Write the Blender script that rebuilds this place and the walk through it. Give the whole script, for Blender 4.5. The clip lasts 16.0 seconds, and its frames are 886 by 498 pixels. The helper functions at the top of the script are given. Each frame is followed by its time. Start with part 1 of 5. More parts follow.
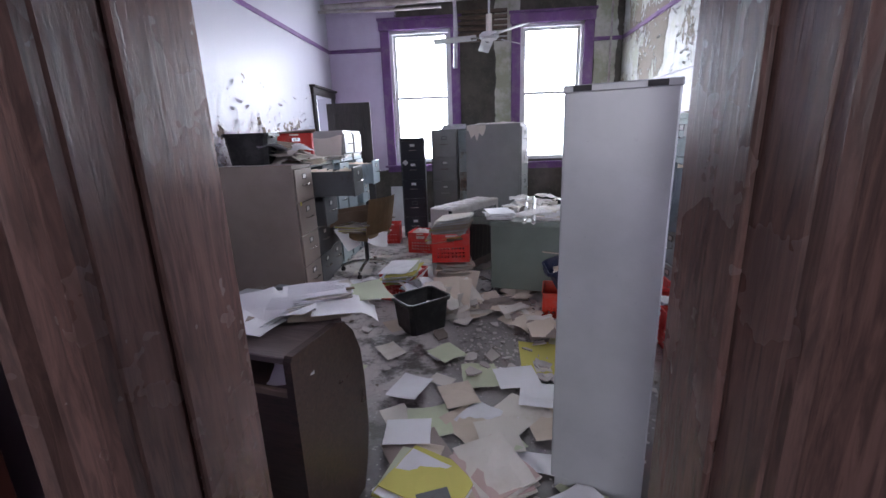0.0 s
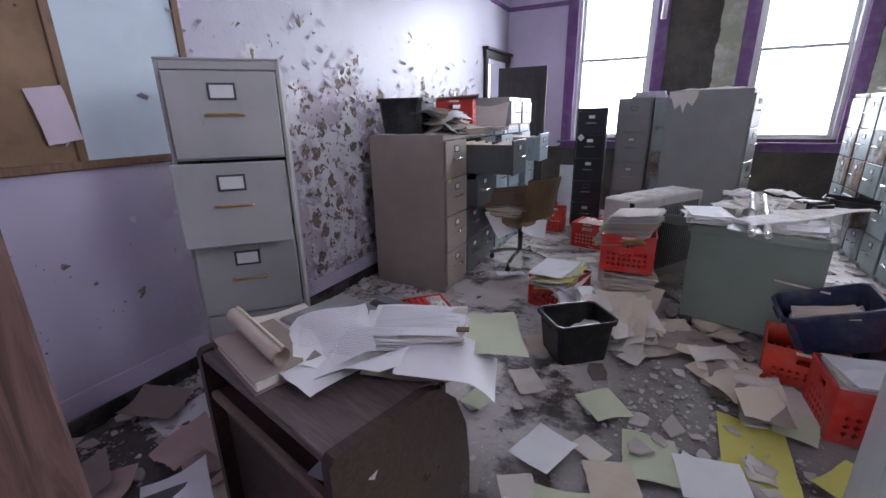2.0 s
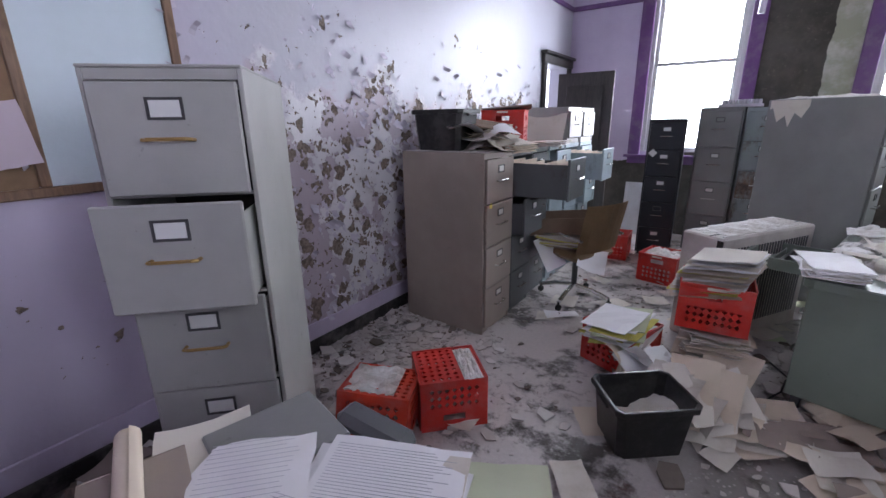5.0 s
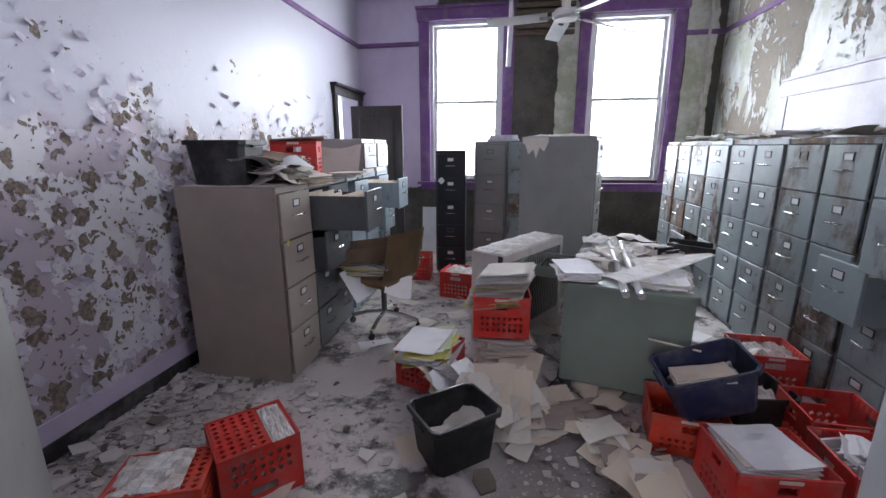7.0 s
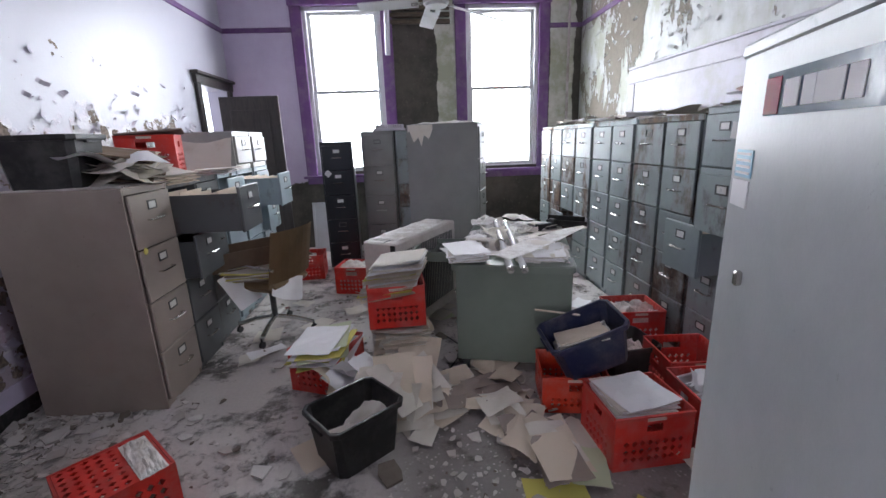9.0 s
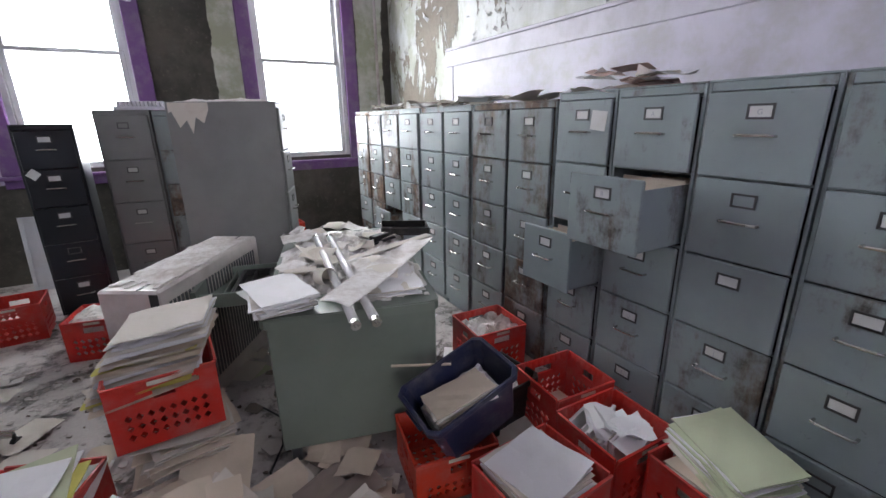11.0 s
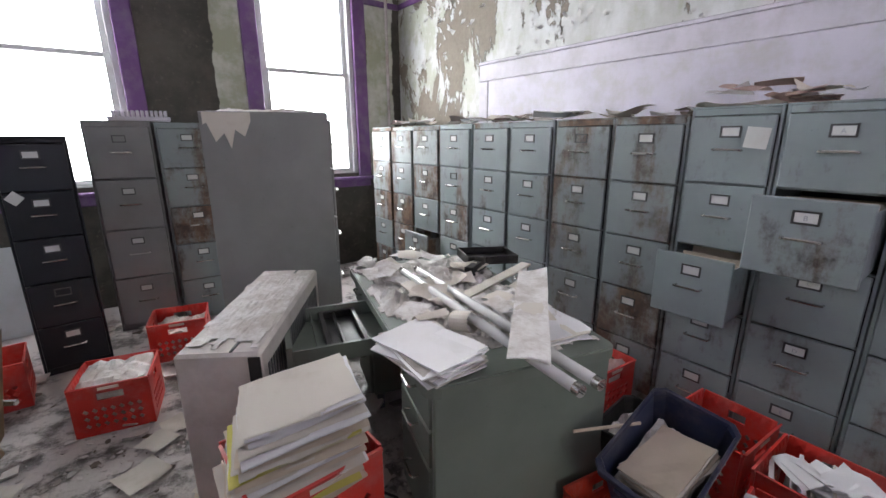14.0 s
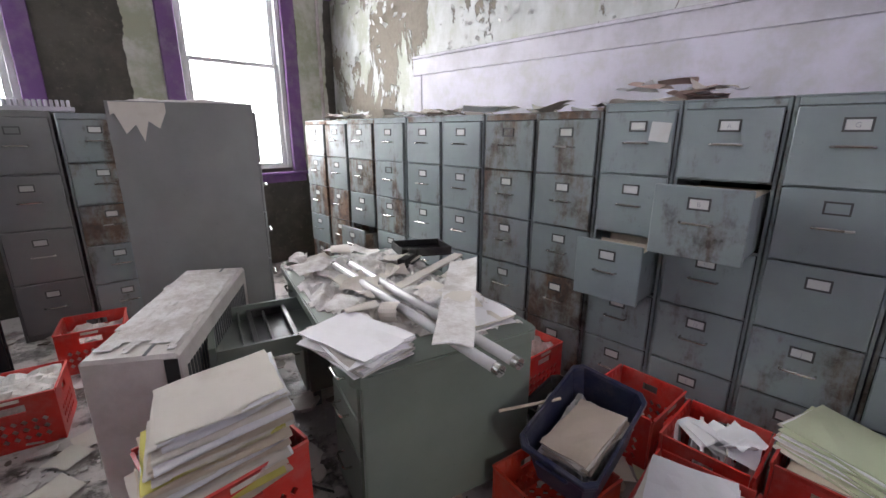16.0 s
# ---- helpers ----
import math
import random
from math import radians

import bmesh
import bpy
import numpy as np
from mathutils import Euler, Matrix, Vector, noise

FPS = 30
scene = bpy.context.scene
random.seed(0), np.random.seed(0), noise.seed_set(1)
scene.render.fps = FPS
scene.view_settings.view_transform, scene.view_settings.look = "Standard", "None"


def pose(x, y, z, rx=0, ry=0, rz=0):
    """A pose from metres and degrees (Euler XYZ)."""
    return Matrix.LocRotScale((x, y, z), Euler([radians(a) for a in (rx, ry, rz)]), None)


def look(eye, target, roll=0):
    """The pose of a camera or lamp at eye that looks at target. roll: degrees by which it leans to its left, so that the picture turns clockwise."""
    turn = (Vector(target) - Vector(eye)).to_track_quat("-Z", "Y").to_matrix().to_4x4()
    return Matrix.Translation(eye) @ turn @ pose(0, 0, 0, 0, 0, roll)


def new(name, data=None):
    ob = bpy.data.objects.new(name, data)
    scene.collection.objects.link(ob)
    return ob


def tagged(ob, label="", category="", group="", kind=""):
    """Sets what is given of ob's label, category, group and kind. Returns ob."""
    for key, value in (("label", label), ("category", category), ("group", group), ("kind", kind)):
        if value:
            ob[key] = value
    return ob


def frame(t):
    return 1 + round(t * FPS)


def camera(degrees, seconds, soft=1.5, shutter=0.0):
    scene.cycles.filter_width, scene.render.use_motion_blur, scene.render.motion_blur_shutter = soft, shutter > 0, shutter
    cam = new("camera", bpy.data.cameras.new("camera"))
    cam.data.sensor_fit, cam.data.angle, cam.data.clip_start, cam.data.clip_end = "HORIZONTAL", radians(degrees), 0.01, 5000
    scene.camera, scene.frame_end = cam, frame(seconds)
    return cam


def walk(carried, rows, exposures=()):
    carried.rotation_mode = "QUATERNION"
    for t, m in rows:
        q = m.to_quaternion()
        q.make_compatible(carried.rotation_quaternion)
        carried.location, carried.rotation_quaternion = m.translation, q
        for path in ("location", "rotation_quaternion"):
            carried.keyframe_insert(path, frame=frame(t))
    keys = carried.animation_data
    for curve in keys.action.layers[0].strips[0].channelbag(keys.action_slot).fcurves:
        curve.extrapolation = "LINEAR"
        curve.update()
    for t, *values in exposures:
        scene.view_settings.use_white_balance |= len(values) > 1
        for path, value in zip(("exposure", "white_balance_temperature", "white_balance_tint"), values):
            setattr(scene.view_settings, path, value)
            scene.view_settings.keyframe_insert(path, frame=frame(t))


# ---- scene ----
cam = camera(92.3, 16.0)
PATH = [
    (0, (1.528, 1.331, 1.512), (1.364, 3.259, 1.006), -2.0),
    (0.5, (1.5, 1.51, 1.512), (1.322, 3.433, 0.992), -1.8),
    (1, (1.485, 1.669, 1.49), (1.186, 3.574, 0.961), -1.6),
    (1.5, (1.471, 1.884, 1.484), (0.893, 3.7, 0.879), -1.2),
    (2, (1.422, 2.043, 1.476), (0.55, 3.738, 0.873), -1.0),
    (2.5, (1.367, 2.152, 1.468), (0.339, 3.759, 0.868), -0.7),
    (3, (1.316, 2.258, 1.481), (0.257, 3.85, 0.894), -0.5),
    (3.5, (1.272, 2.315, 1.487), (0.173, 3.889, 0.924), -0.7),
    (6, (1.296, 2.722, 1.542), (0.217, 4.3, 0.955), -0.9),
    (6.5, (1.356, 2.74, 1.54), (0.77, 4.574, 1.0), -1.2),
    (7, (1.314, 2.66, 1.557), (1.0, 4.58, 1.093), -0.2),
    (7.5, (1.327, 2.621, 1.569), (1.182, 4.57, 1.142), -0.9),
    (8, (1.355, 2.591, 1.558), (1.368, 4.546, 1.133), -1.2),
    (8.5, (1.356, 2.566, 1.543), (1.511, 4.509, 1.094), -1.1),
    (9, (1.391, 2.705, 1.514), (1.531, 4.636, 1.012), -2.1),
    (9.5, (1.507, 2.932, 1.52), (1.671, 4.87, 1.054), -1.7),
    (10, (1.573, 3.084, 1.494), (2.032, 4.956, 0.961), -1.6),
    (12.5, (1.206, 4.17, 1.556), (2.47, 5.627, 1.03), 0.3),
    (13, (1.093, 4.236, 1.548), (2.436, 5.623, 1.025), 0.6),
    (13.5, (1.011, 4.258, 1.536), (2.363, 5.64, 1.026), 1.4),
    (14, (0.955, 4.288, 1.506), (2.124, 5.83, 0.999), -0.2),
    (14.5, (0.962, 4.286, 1.502), (2.152, 5.815, 1.005), 0.9),
    (15, (0.974, 4.266, 1.5), (2.232, 5.737, 0.999), 0.7),
    (15.5, (0.971, 4.254, 1.502), (2.276, 5.677, 0.982), 0.5),
    (16, (0.992, 4.216, 1.496), (2.347, 5.589, 0.968), 0.1),
]
LOOKS = [(0, -0.1, 5950, 13), (3.5, 0.05, 5950, 14), (8.5, 0.0, 6150, 9), (12.5, 0.1, 6500, 9), (16, 0.1, 6600, 10)]
walk(cam, [(t, look(eye, target, roll)) for t, eye, target, roll in PATH], LOOKS)

# ---- light ----
world = bpy.data.worlds.new("world")
scene.world = world
world.use_nodes = True
wnt = world.node_tree
sky = wnt.nodes.new("ShaderNodeTexSky")
sky.sky_type, sky.sun_disc = "NISHITA", False
sky.sun_elevation, sky.sun_rotation = radians(40), radians(20)
wnt.links.new(sky.outputs[0], wnt.nodes["Background"].inputs[0])
wnt.nodes["Background"].inputs[1].default_value = 0.12


def area_lamp(name, place, turn, sx, sy, watts, colour):
    data = bpy.data.lights.new(name, "AREA")
    data.shape, data.size, data.size_y, data.energy, data.color = "RECTANGLE", sx, sy, watts, colour
    ob = new(name, data)
    ob.matrix_basis = pose(*place, *turn)
    return ob


WIN = [(0.09, 1.12), (2.27, 3.29)]          # clear widths of the two windows
WIN_Z0, WIN_Z1 = 1.10, 3.26
for a, b in WIN:                             # daylight that comes in at the windows
    area_lamp("window_light", ((a + b) / 2, 9.22, 2.18), (-90, 0, 0), b - a, 2.1, 80, (0.93, 0.96, 1.0))
area_lamp("hall_window_light", (0.2, -1.9, 1.9), (90, 0, 0), 1.6, 1.4, 55, (1.0, 0.96, 0.95))
# added fill from the right, no window is known there; brightens the near-left side
area_lamp("near_window_light", (4.12, 2.75, 2.45), (0, 90, 0), 1.35, 0.85, 48, (0.95, 0.97, 1.0))
area_lamp("side_room_light", (-2.9, 8.5, 1.8), (0, -90, 0), 1.6, 1.4, 60, (0.95, 0.97, 1.0))


# ---- materials ----
class Nodes:
    def __init__(self, name):
        self.m = bpy.data.materials.new(name)
        self.m.use_nodes = True
        self.t = self.m.node_tree
        self.b = self.t.nodes["Principled BSDF"]

    def n(self, kind):
        return self.t.nodes.new(kind)

    def put(self, socket, v):
        if isinstance(v, bpy.types.NodeSocket):
            self.t.links.new(v, socket)
        elif isinstance(v, (tuple, list)) and len(v) == 3 and socket.type == "RGBA":
            socket.default_value = (*v, 1)
        else:
            socket.default_value = v

    def world(self):
        return self.n("ShaderNodeNewGeometry").outputs["Position"]

    def local(self):
        tc, info, add = self.n("ShaderNodeTexCoord"), self.n("ShaderNodeObjectInfo"), self.n("ShaderNodeVectorMath")
        mul = self.math("MULTIPLY", info.outputs["Random"], 37.0)
        self.put(add.inputs[0], tc.outputs["Object"])
        self.put(add.inputs[1], mul)
        return add.outputs[0]

    def rand(self):
        return self.n("ShaderNodeObjectInfo").outputs["Random"]

    def noise(self, co, scale, detail=4.0, rough=0.6, warp=0.0, stretch=None):
        if stretch:
            s = self.n("ShaderNodeVectorMath")
            s.operation = "MULTIPLY"
            self.put(s.inputs[0], co)
            s.inputs[1].default_value = stretch
            co = s.outputs[0]
        x = self.n("ShaderNodeTexNoise")
        self.put(x.inputs["Vector"], co)
        x.inputs["Scale"].default_value, x.inputs["Detail"].default_value = scale, detail
        x.inputs["Roughness"].default_value, x.inputs["Distortion"].default_value = rough, warp
        return x.outputs[0]

    def cells(self, co, scale, feature="F1"):
        x = self.n("ShaderNodeTexVoronoi")
        x.feature = feature
        self.put(x.inputs["Vector"], co)
        x.inputs["Scale"].default_value = scale
        return x.outputs[0]

    def math(self, op, a, b=0.5, clamp=False):
        x = self.n("ShaderNodeMath")
        x.operation, x.use_clamp = op, clamp
        self.put(x.inputs[0], a)
        self.put(x.inputs[1], b)
        return x.outputs[0]

    def step(self, v, lo, hi):
        x = self.n("ShaderNodeMapRange")
        x.interpolation_type = "SMOOTHSTEP"
        self.put(x.inputs[0], v)
        x.inputs[1].default_value, x.inputs[2].default_value = lo, hi
        return x.outputs[0]

    def axes(self, co):
        x = self.n("ShaderNodeSeparateXYZ")
        self.put(x.inputs[0], co)
        return x.outputs

    def mix(self, f, a, b):
        x = self.n("ShaderNodeMix")
        x.data_type = "RGBA"
        self.put(x.inputs[0], f)
        self.put(x.inputs[6], a)
        self.put(x.inputs[7], b)
        return x.outputs[2]

    def done(self, colour, rough=0.6, metal=0.0, bump=None, depth=0.003, spec=0.5):
        self.put(self.b.inputs["Base Color"], colour)
        self.put(self.b.inputs["Roughness"], rough)
        self.put(self.b.inputs["Metallic"], metal)
        self.put(self.b.inputs["Specular IOR Level"], spec)
        if bump is not None:
            x = self.n("ShaderNodeBump")
            x.inputs["Strength"].default_value, x.inputs["Distance"].default_value = 0.8, depth
            self.put(x.inputs["Height"], bump)
            self.put(self.b.inputs["Normal"], x.outputs[0])
        return self.m


def plain(name, colour, rough=0.5, metal=0.0, vary=0.12, dust=0.0, dust_colour=(0.55, 0.52, 0.48)):
    """Paint, plastic or metal with fine grain, blotches and, where wanted, a film of dust."""
    n = Nodes(name)
    co = n.local()
    big, fine = n.noise(co, 3.0, 5), n.noise(co, 60.0, 3)
    dark = tuple(c * (1 - 2 * vary) for c in colour)
    c = n.mix(n.step(big, 0.35, 0.7), colour, dark)
    c = n.mix(n.math("MULTIPLY", fine, vary), c, tuple(min(1, k * 1.5 + 0.02) for k in colour))
    if dust:
        f = n.math("MULTIPLY", n.step(n.noise(co, 6.0, 8, 0.7), 0.42, 0.68), dust)
        c = n.mix(f, c, dust_colour)
    r = n.math("ADD", n.math("MULTIPLY", n.math("SUBTRACT", big, 0.5), 0.3), rough, True)
    return n.done(c, r, metal, fine, 0.0006)


def steel_paint(name, colour, rust=0.0, rough=0.38):
    """Office-grey enamel with scratches and rust runs."""
    n = Nodes(name)
    co, wo = n.local(), n.world()
    big, fine = n.noise(co, 2.2, 5), n.noise(co, 90.0, 3)
    c = n.mix(n.step(big, 0.3, 0.75), colour, tuple(k * 0.8 for k in colour))
    streak = n.noise(wo, 3.0, 7, 0.65, stretch=(1.6, 1.6, 0.45))
    blot = n.noise(wo, 9.0, 8, 0.72)
    amount = n.math("ADD", n.math("MULTIPLY", streak, 0.72), n.math("MULTIPLY", blot, 0.4))
    amount = n.math("ADD", amount, n.math("MULTIPLY", n.math("SUBTRACT", n.rand(), 0.5), 0.16))
    f = n.step(amount, 0.68 - rust * 0.16, 0.84 - rust * 0.16)
    rusty = n.mix(n.step(blot, 0.35, 0.7), (0.19, 0.095, 0.045), (0.045, 0.028, 0.022))
    c = n.mix(n.math("MULTIPLY", f, 0.9), c, rusty)
    chips = n.step(n.noise(co, 26.0, 5, 0.7), 0.66, 0.7)
    c = n.mix(n.math("MULTIPLY", chips, 0.35), c, tuple(k * 0.4 for k in colour))
    r = n.math("ADD", rough, n.math("MULTIPLY", f, 0.4), True)
    return n.done(c, r, 0.0, n.math("ADD", fine, n.math("MULTIPLY", f, 2.0)), 0.0006)


LILAC, PALE, BROWN = (0.58, 0.51, 0.66), (0.64, 0.66, 0.72), (0.15, 0.115, 0.095)


def left_wall_paint():
    n = Nodes("peeling_lilac_paint")
    wo = n.world()
    x, y, z = n.axes(wo)
    grain = n.noise(wo, 40.0, 5, 0.6)
    ragged = n.noise(wo, 2.6, 8, 0.62)
    # jagged coordinates for the chips
    jag, add = n.n("ShaderNodeTexNoise"), n.n("ShaderNodeVectorMath")
    n.put(jag.inputs["Vector"], wo)
    jag.inputs["Scale"].default_value, jag.inputs["Detail"].default_value = 14.0, 5.0
    mul = n.n("ShaderNodeVectorMath")
    mul.operation = "SCALE"
    n.put(mul.inputs[0], jag.outputs[1])
    mul.inputs["Scale"].default_value = 0.15
    n.put(add.inputs[0], wo)
    n.put(add.inputs[1], mul.outputs[0])
    spot, fleck = n.cells(add.outputs[0], 7.2), n.cells(add.outputs[0], 19.0)
    # the damp: low on the wall past the board, a ragged band at head height, patches under the board
    top = n.math("ADD", 1.72, n.math("MULTIPLY", n.math("SUBTRACT", ragged, 0.5), 1.6))
    low = n.math("MULTIPLY", n.step(y, 3.2, 3.9), n.step(n.math("SUBTRACT", top, z), -0.08, 0.12))
    band = n.math("MULTIPLY", n.math("MULTIPLY", n.step(z, 1.55, 1.75), n.math("SUBTRACT", 1.0, n.step(z, 2.1, 2.4))), n.step(y, 3.3, 3.9))
    band = n.math("MULTIPLY", band, n.math("SUBTRACT", 1.0, n.step(y, 7.2, 8.0)))
    under = n.math("MULTIPLY", n.math("SUBTRACT", 1.0, n.step(y, 3.2, 3.5)), n.math("MULTIPLY", n.step(z, 0.35, 0.55), n.math("SUBTRACT", 1.0, n.step(z, 0.9, 1.1))))
    cluster = n.step(n.noise(wo, 1.9, 4, 0.6, 0.5), 0.42, 0.62)
    reach = n.math("ADD", n.math("MULTIPLY", low, 0.40), n.math("MULTIPLY", n.math("MULTIPLY", band, cluster), 0.26))
    reach = n.math("ADD", reach, n.math("MULTIPLY", n.math("MULTIPLY", under, cluster), 0.24))
    reach = n.math("MULTIPLY", reach, n.math("ADD", 0.35, n.math("MULTIPLY", n.noise(wo, 5.0, 3), 1.1)))
    bare = n.step(n.math("SUBTRACT", reach, spot), 0.0, 0.03)
    bare = n.math("MAXIMUM", bare, n.step(n.math("SUBTRACT", n.math("MULTIPLY", reach, 0.72), fleck), 0.0, 0.04))
    pale = n.math("MULTIPLY", n.step(n.noise(wo, 2.3, 8, 0.60), 0.47, 0.49), low)
    upper = n.mix(n.step(n.noise(wo, 1.1, 4), 0.3, 0.7), tuple(k * 0.92 for k in LILAC), (0.50, 0.45, 0.565))
    sound = n.mix(n.math("MULTIPLY", n.step(y, 3.2, 4.2), n.math("SUBTRACT", 1.0, low)), upper, (0.50, 0.49, 0.56))
    c = n.mix(low, sound, (0.46, 0.395, 0.455))
    c = n.mix(pale, c, (0.68, 0.66, 0.69))
    stain = n.step(n.noise(wo, 2.4, 7, 0.7), 0.5, 0.72)
    c = n.mix(n.math("MULTIPLY", stain, n.math("MULTIPLY", low, 0.4)), c, (0.38, 0.33, 0.31))
    c = n.mix(bare, c, n.mix(n.step(grain, 0.35, 0.65), (0.13, 0.10, 0.085), (0.28, 0.22, 0.18)))
    h = n.math("SUBTRACT", n.math("MULTIPLY", grain, 0.10), n.math("ADD", n.math("MULTIPLY", pale, -0.35), bare))
    h = n.math("ADD", h, n.math("MULTIPLY", n.noise(wo, 6.0, 3), 0.4))
    return n.done(c, n.math("ADD", 0.34, n.math("ADD", n.math("MULTIPLY", bare, 0.4), n.math("MULTIPLY", low, 0.15)), True), 0, h, 0.012)


def far_wall_paint():
    n = Nodes("soaked_plaster_far_wall")
    wo = n.world()
    x, y, z = n.axes(wo)
    ragged = n.noise(wo, 2.6, 8, 0.66)
    grain = n.noise(wo, 30.0, 6, 0.65)
    # paint holds left of the first window above the sill; strips hang on beside the second window
    bare = n.math("ADD", n.step(x, -0.05, 0.5), n.math("SUBTRACT", 1.0, n.step(z, 0.75, 1.15)))
    strip = n.math("MULTIPLY", n.step(x, 1.78, 1.92), n.math("SUBTRACT", 1.0, n.step(x, 2.2, 2.3)))
    strip = n.math("ADD", strip, n.math("MULTIPLY", n.step(x, 3.42, 3.5), n.math("SUBTRACT", 1.0, n.step(x, 3.72, 3.9))))
    f = n.math("SUBTRACT", bare, n.math("MULTIPLY", strip, n.step(z, 0.6, 1.0)))
    f = n.step(n.math("ADD", f, n.math("MULTIPLY", n.math("SUBTRACT", ragged, 0.5), 1.5)), 0.47, 0.53)
    plaster = n.mix(n.step(ragged, 0.35, 0.65), (0.105, 0.095, 0.078), (0.055, 0.05, 0.042))
    plaster = n.mix(n.step(grain, 0.55, 0.8), plaster, (0.17, 0.15, 0.12))
    green = n.mix(n.step(ragged, 0.4, 0.62), (0.55, 0.55, 0.50), (0.34, 0.35, 0.25))
    paint = n.mix(n.step(x, 1.0, 1.4), n.mix(n.step(ragged, 0.3, 0.7), LILAC, (0.52, 0.44, 0.60)), green)
    c = n.mix(f, paint, plaster)
    h = n.math("SUBTRACT", n.math("MULTIPLY", grain, 0.3), f)
    return n.done(c, n.math("ADD", 0.45, n.math("MULTIPLY", f, 0.35)), 0, h, 0.012)


def right_wall_paint():
    n = Nodes("peeling_green_white_paint")
    wo = n.world()
    x, y, z = n.axes(wo)
    ragged = n.noise(wo, 2.2, 9, 0.68, 0.4, stretch=(1, 1, 0.55))
    second = n.noise(wo, 4.5, 8, 0.66, stretch=(1, 1.0, 0.6))
    grain = n.noise(wo, 28.0, 6, 0.65)
    far = n.step(y, 6.6, 8.0)
    bare = n.step(n.math("ADD", ragged, n.math("MULTIPLY", far, 0.085)), 0.565, 0.58)
    green = n.step(n.math("ADD", second, n.math("MULTIPLY", far, 0.12)), 0.56, 0.68)
    white = n.mix(n.step(second, 0.3, 0.6), (0.60, 0.61, 0.61), (0.46, 0.47, 0.45))
    c = n.mix(n.math("MULTIPLY", green, 0.6), white, (0.36, 0.37, 0.26))
    c = n.mix(bare, c, n.mix(grain, (0.15, 0.125, 0.095), (0.29, 0.255, 0.21)))
    h = n.math("SUBTRACT", n.math("MULTIPLY", grain, 0.35), bare)
    return n.done(c, n.math("ADD", 0.4, n.math("MULTIPLY", bare, 0.4)), 0, h, 0.012)


def floor_stuff():
    n = Nodes("wet_dusty_floor")
    wo = n.world()
    x, y, z = n.axes(wo)
    a, b = n.noise(wo, 1.5, 9, 0.66), n.noise(wo, 5.0, 9, 0.72)
    grain = n.noise(wo, 45.0, 6, 0.7)
    dark = n.mix(n.step(b, 0.4, 0.65), (0.10, 0.085, 0.075), (0.045, 0.04, 0.038))
    dark = n.mix(n.math("MULTIPLY", n.step(n.noise(wo, 3.1, 6), 0.58, 0.66), 0.6), dark, (0.16, 0.07, 0.065))
    dust = n.mix(grain, (0.46, 0.42, 0.40), (0.66, 0.61, 0.59))
    s = n.math("ADD", n.math("MULTIPLY", a, 0.55), n.math("MULTIPLY", b, 0.5))
    cover = n.step(s, 0.44, 0.53)
    wet = n.math("MULTIPLY", n.step(x, 1.0, 1.5), n.math("SUBTRACT", 1.0, n.step(y, 4.5, 5.3)))
    clear = n.math("MULTIPLY", n.math("MAXIMUM", n.math("SUBTRACT", 1.0, n.step(y, 3.0, 3.9)), n.math("MULTIPLY", wet, 0.7)), 0.9)
    cover = n.math("MULTIPLY", cover, n.math("SUBTRACT", 1.0, clear))
    c = n.mix(cover, dark, dust)
    c = n.mix(n.math("MULTIPLY", n.step(n.cells(wo, 38.0), 0.32, 0.1), n.step(b, 0.45, 0.6)), c, (0.58, 0.54, 0.51))
    r = n.math("ADD", 0.28, n.math("MULTIPLY", cover, 0.55), True)
    return n.done(c, r, 0, n.math("ADD", n.math("MULTIPLY", cover, 0.8), n.math("MULTIPLY", grain, 0.5)), 0.008)


def wood(name, light, dark, rough=0.4, along=(6, 6, 0.6), wear=0.0):
    n = Nodes(name)
    co = n.local()
    g = n.noise(co, 9.0, 8, 0.65, 1.2, along)
    c = n.mix(n.step(g, 0.3, 0.7), light, dark)
    if wear:
        w = n.step(n.noise(co, 26.0, 9, 0.75, 0, (1, 1, 0.2)), 0.70, 0.74)
        c = n.mix(n.math("MULTIPLY", w, wear), c, (0.42, 0.33, 0.28))
    r = n.math("ADD", rough, n.math("MULTIPLY", n.math("SUBTRACT", n.noise(co, 4.0, 4), 0.5), 0.4), True)
    return n.done(c, r, 0, g, 0.0015)


def paper_mat(name, colour, stain=0.35):
    n = Nodes(name)
    co = n.local()
    a = n.noise(co, 5.0, 7, 0.65)
    c = n.mix(n.math("MULTIPLY", n.rand(), 0.35), colour, tuple(k * 0.78 for k in colour))
    c = n.mix(n.math("MULTIPLY", n.step(a, 0.5, 0.75), stain), c, (0.40, 0.32, 0.22))
    return n.done(c, 0.85, 0, n.noise(co, 24.0, 4), 0.001, 0.2)


def debris_mat():
    n = Nodes("fallen_plaster_and_paint")
    g = n.n("ShaderNodeNewGeometry")
    r = g.outputs["Random Per Island"]
    c = n.mix(r, (0.70, 0.66, 0.64), (0.46, 0.41, 0.38))
    c = n.mix(n.step(r, 0.86, 0.9), c, (0.14, 0.11, 0.09))
    c = n.mix(n.math("MULTIPLY", n.noise(n.world(), 30.0, 5), 0.4), c, (0.3, 0.26, 0.23))
    return n.done(c, 0.9)


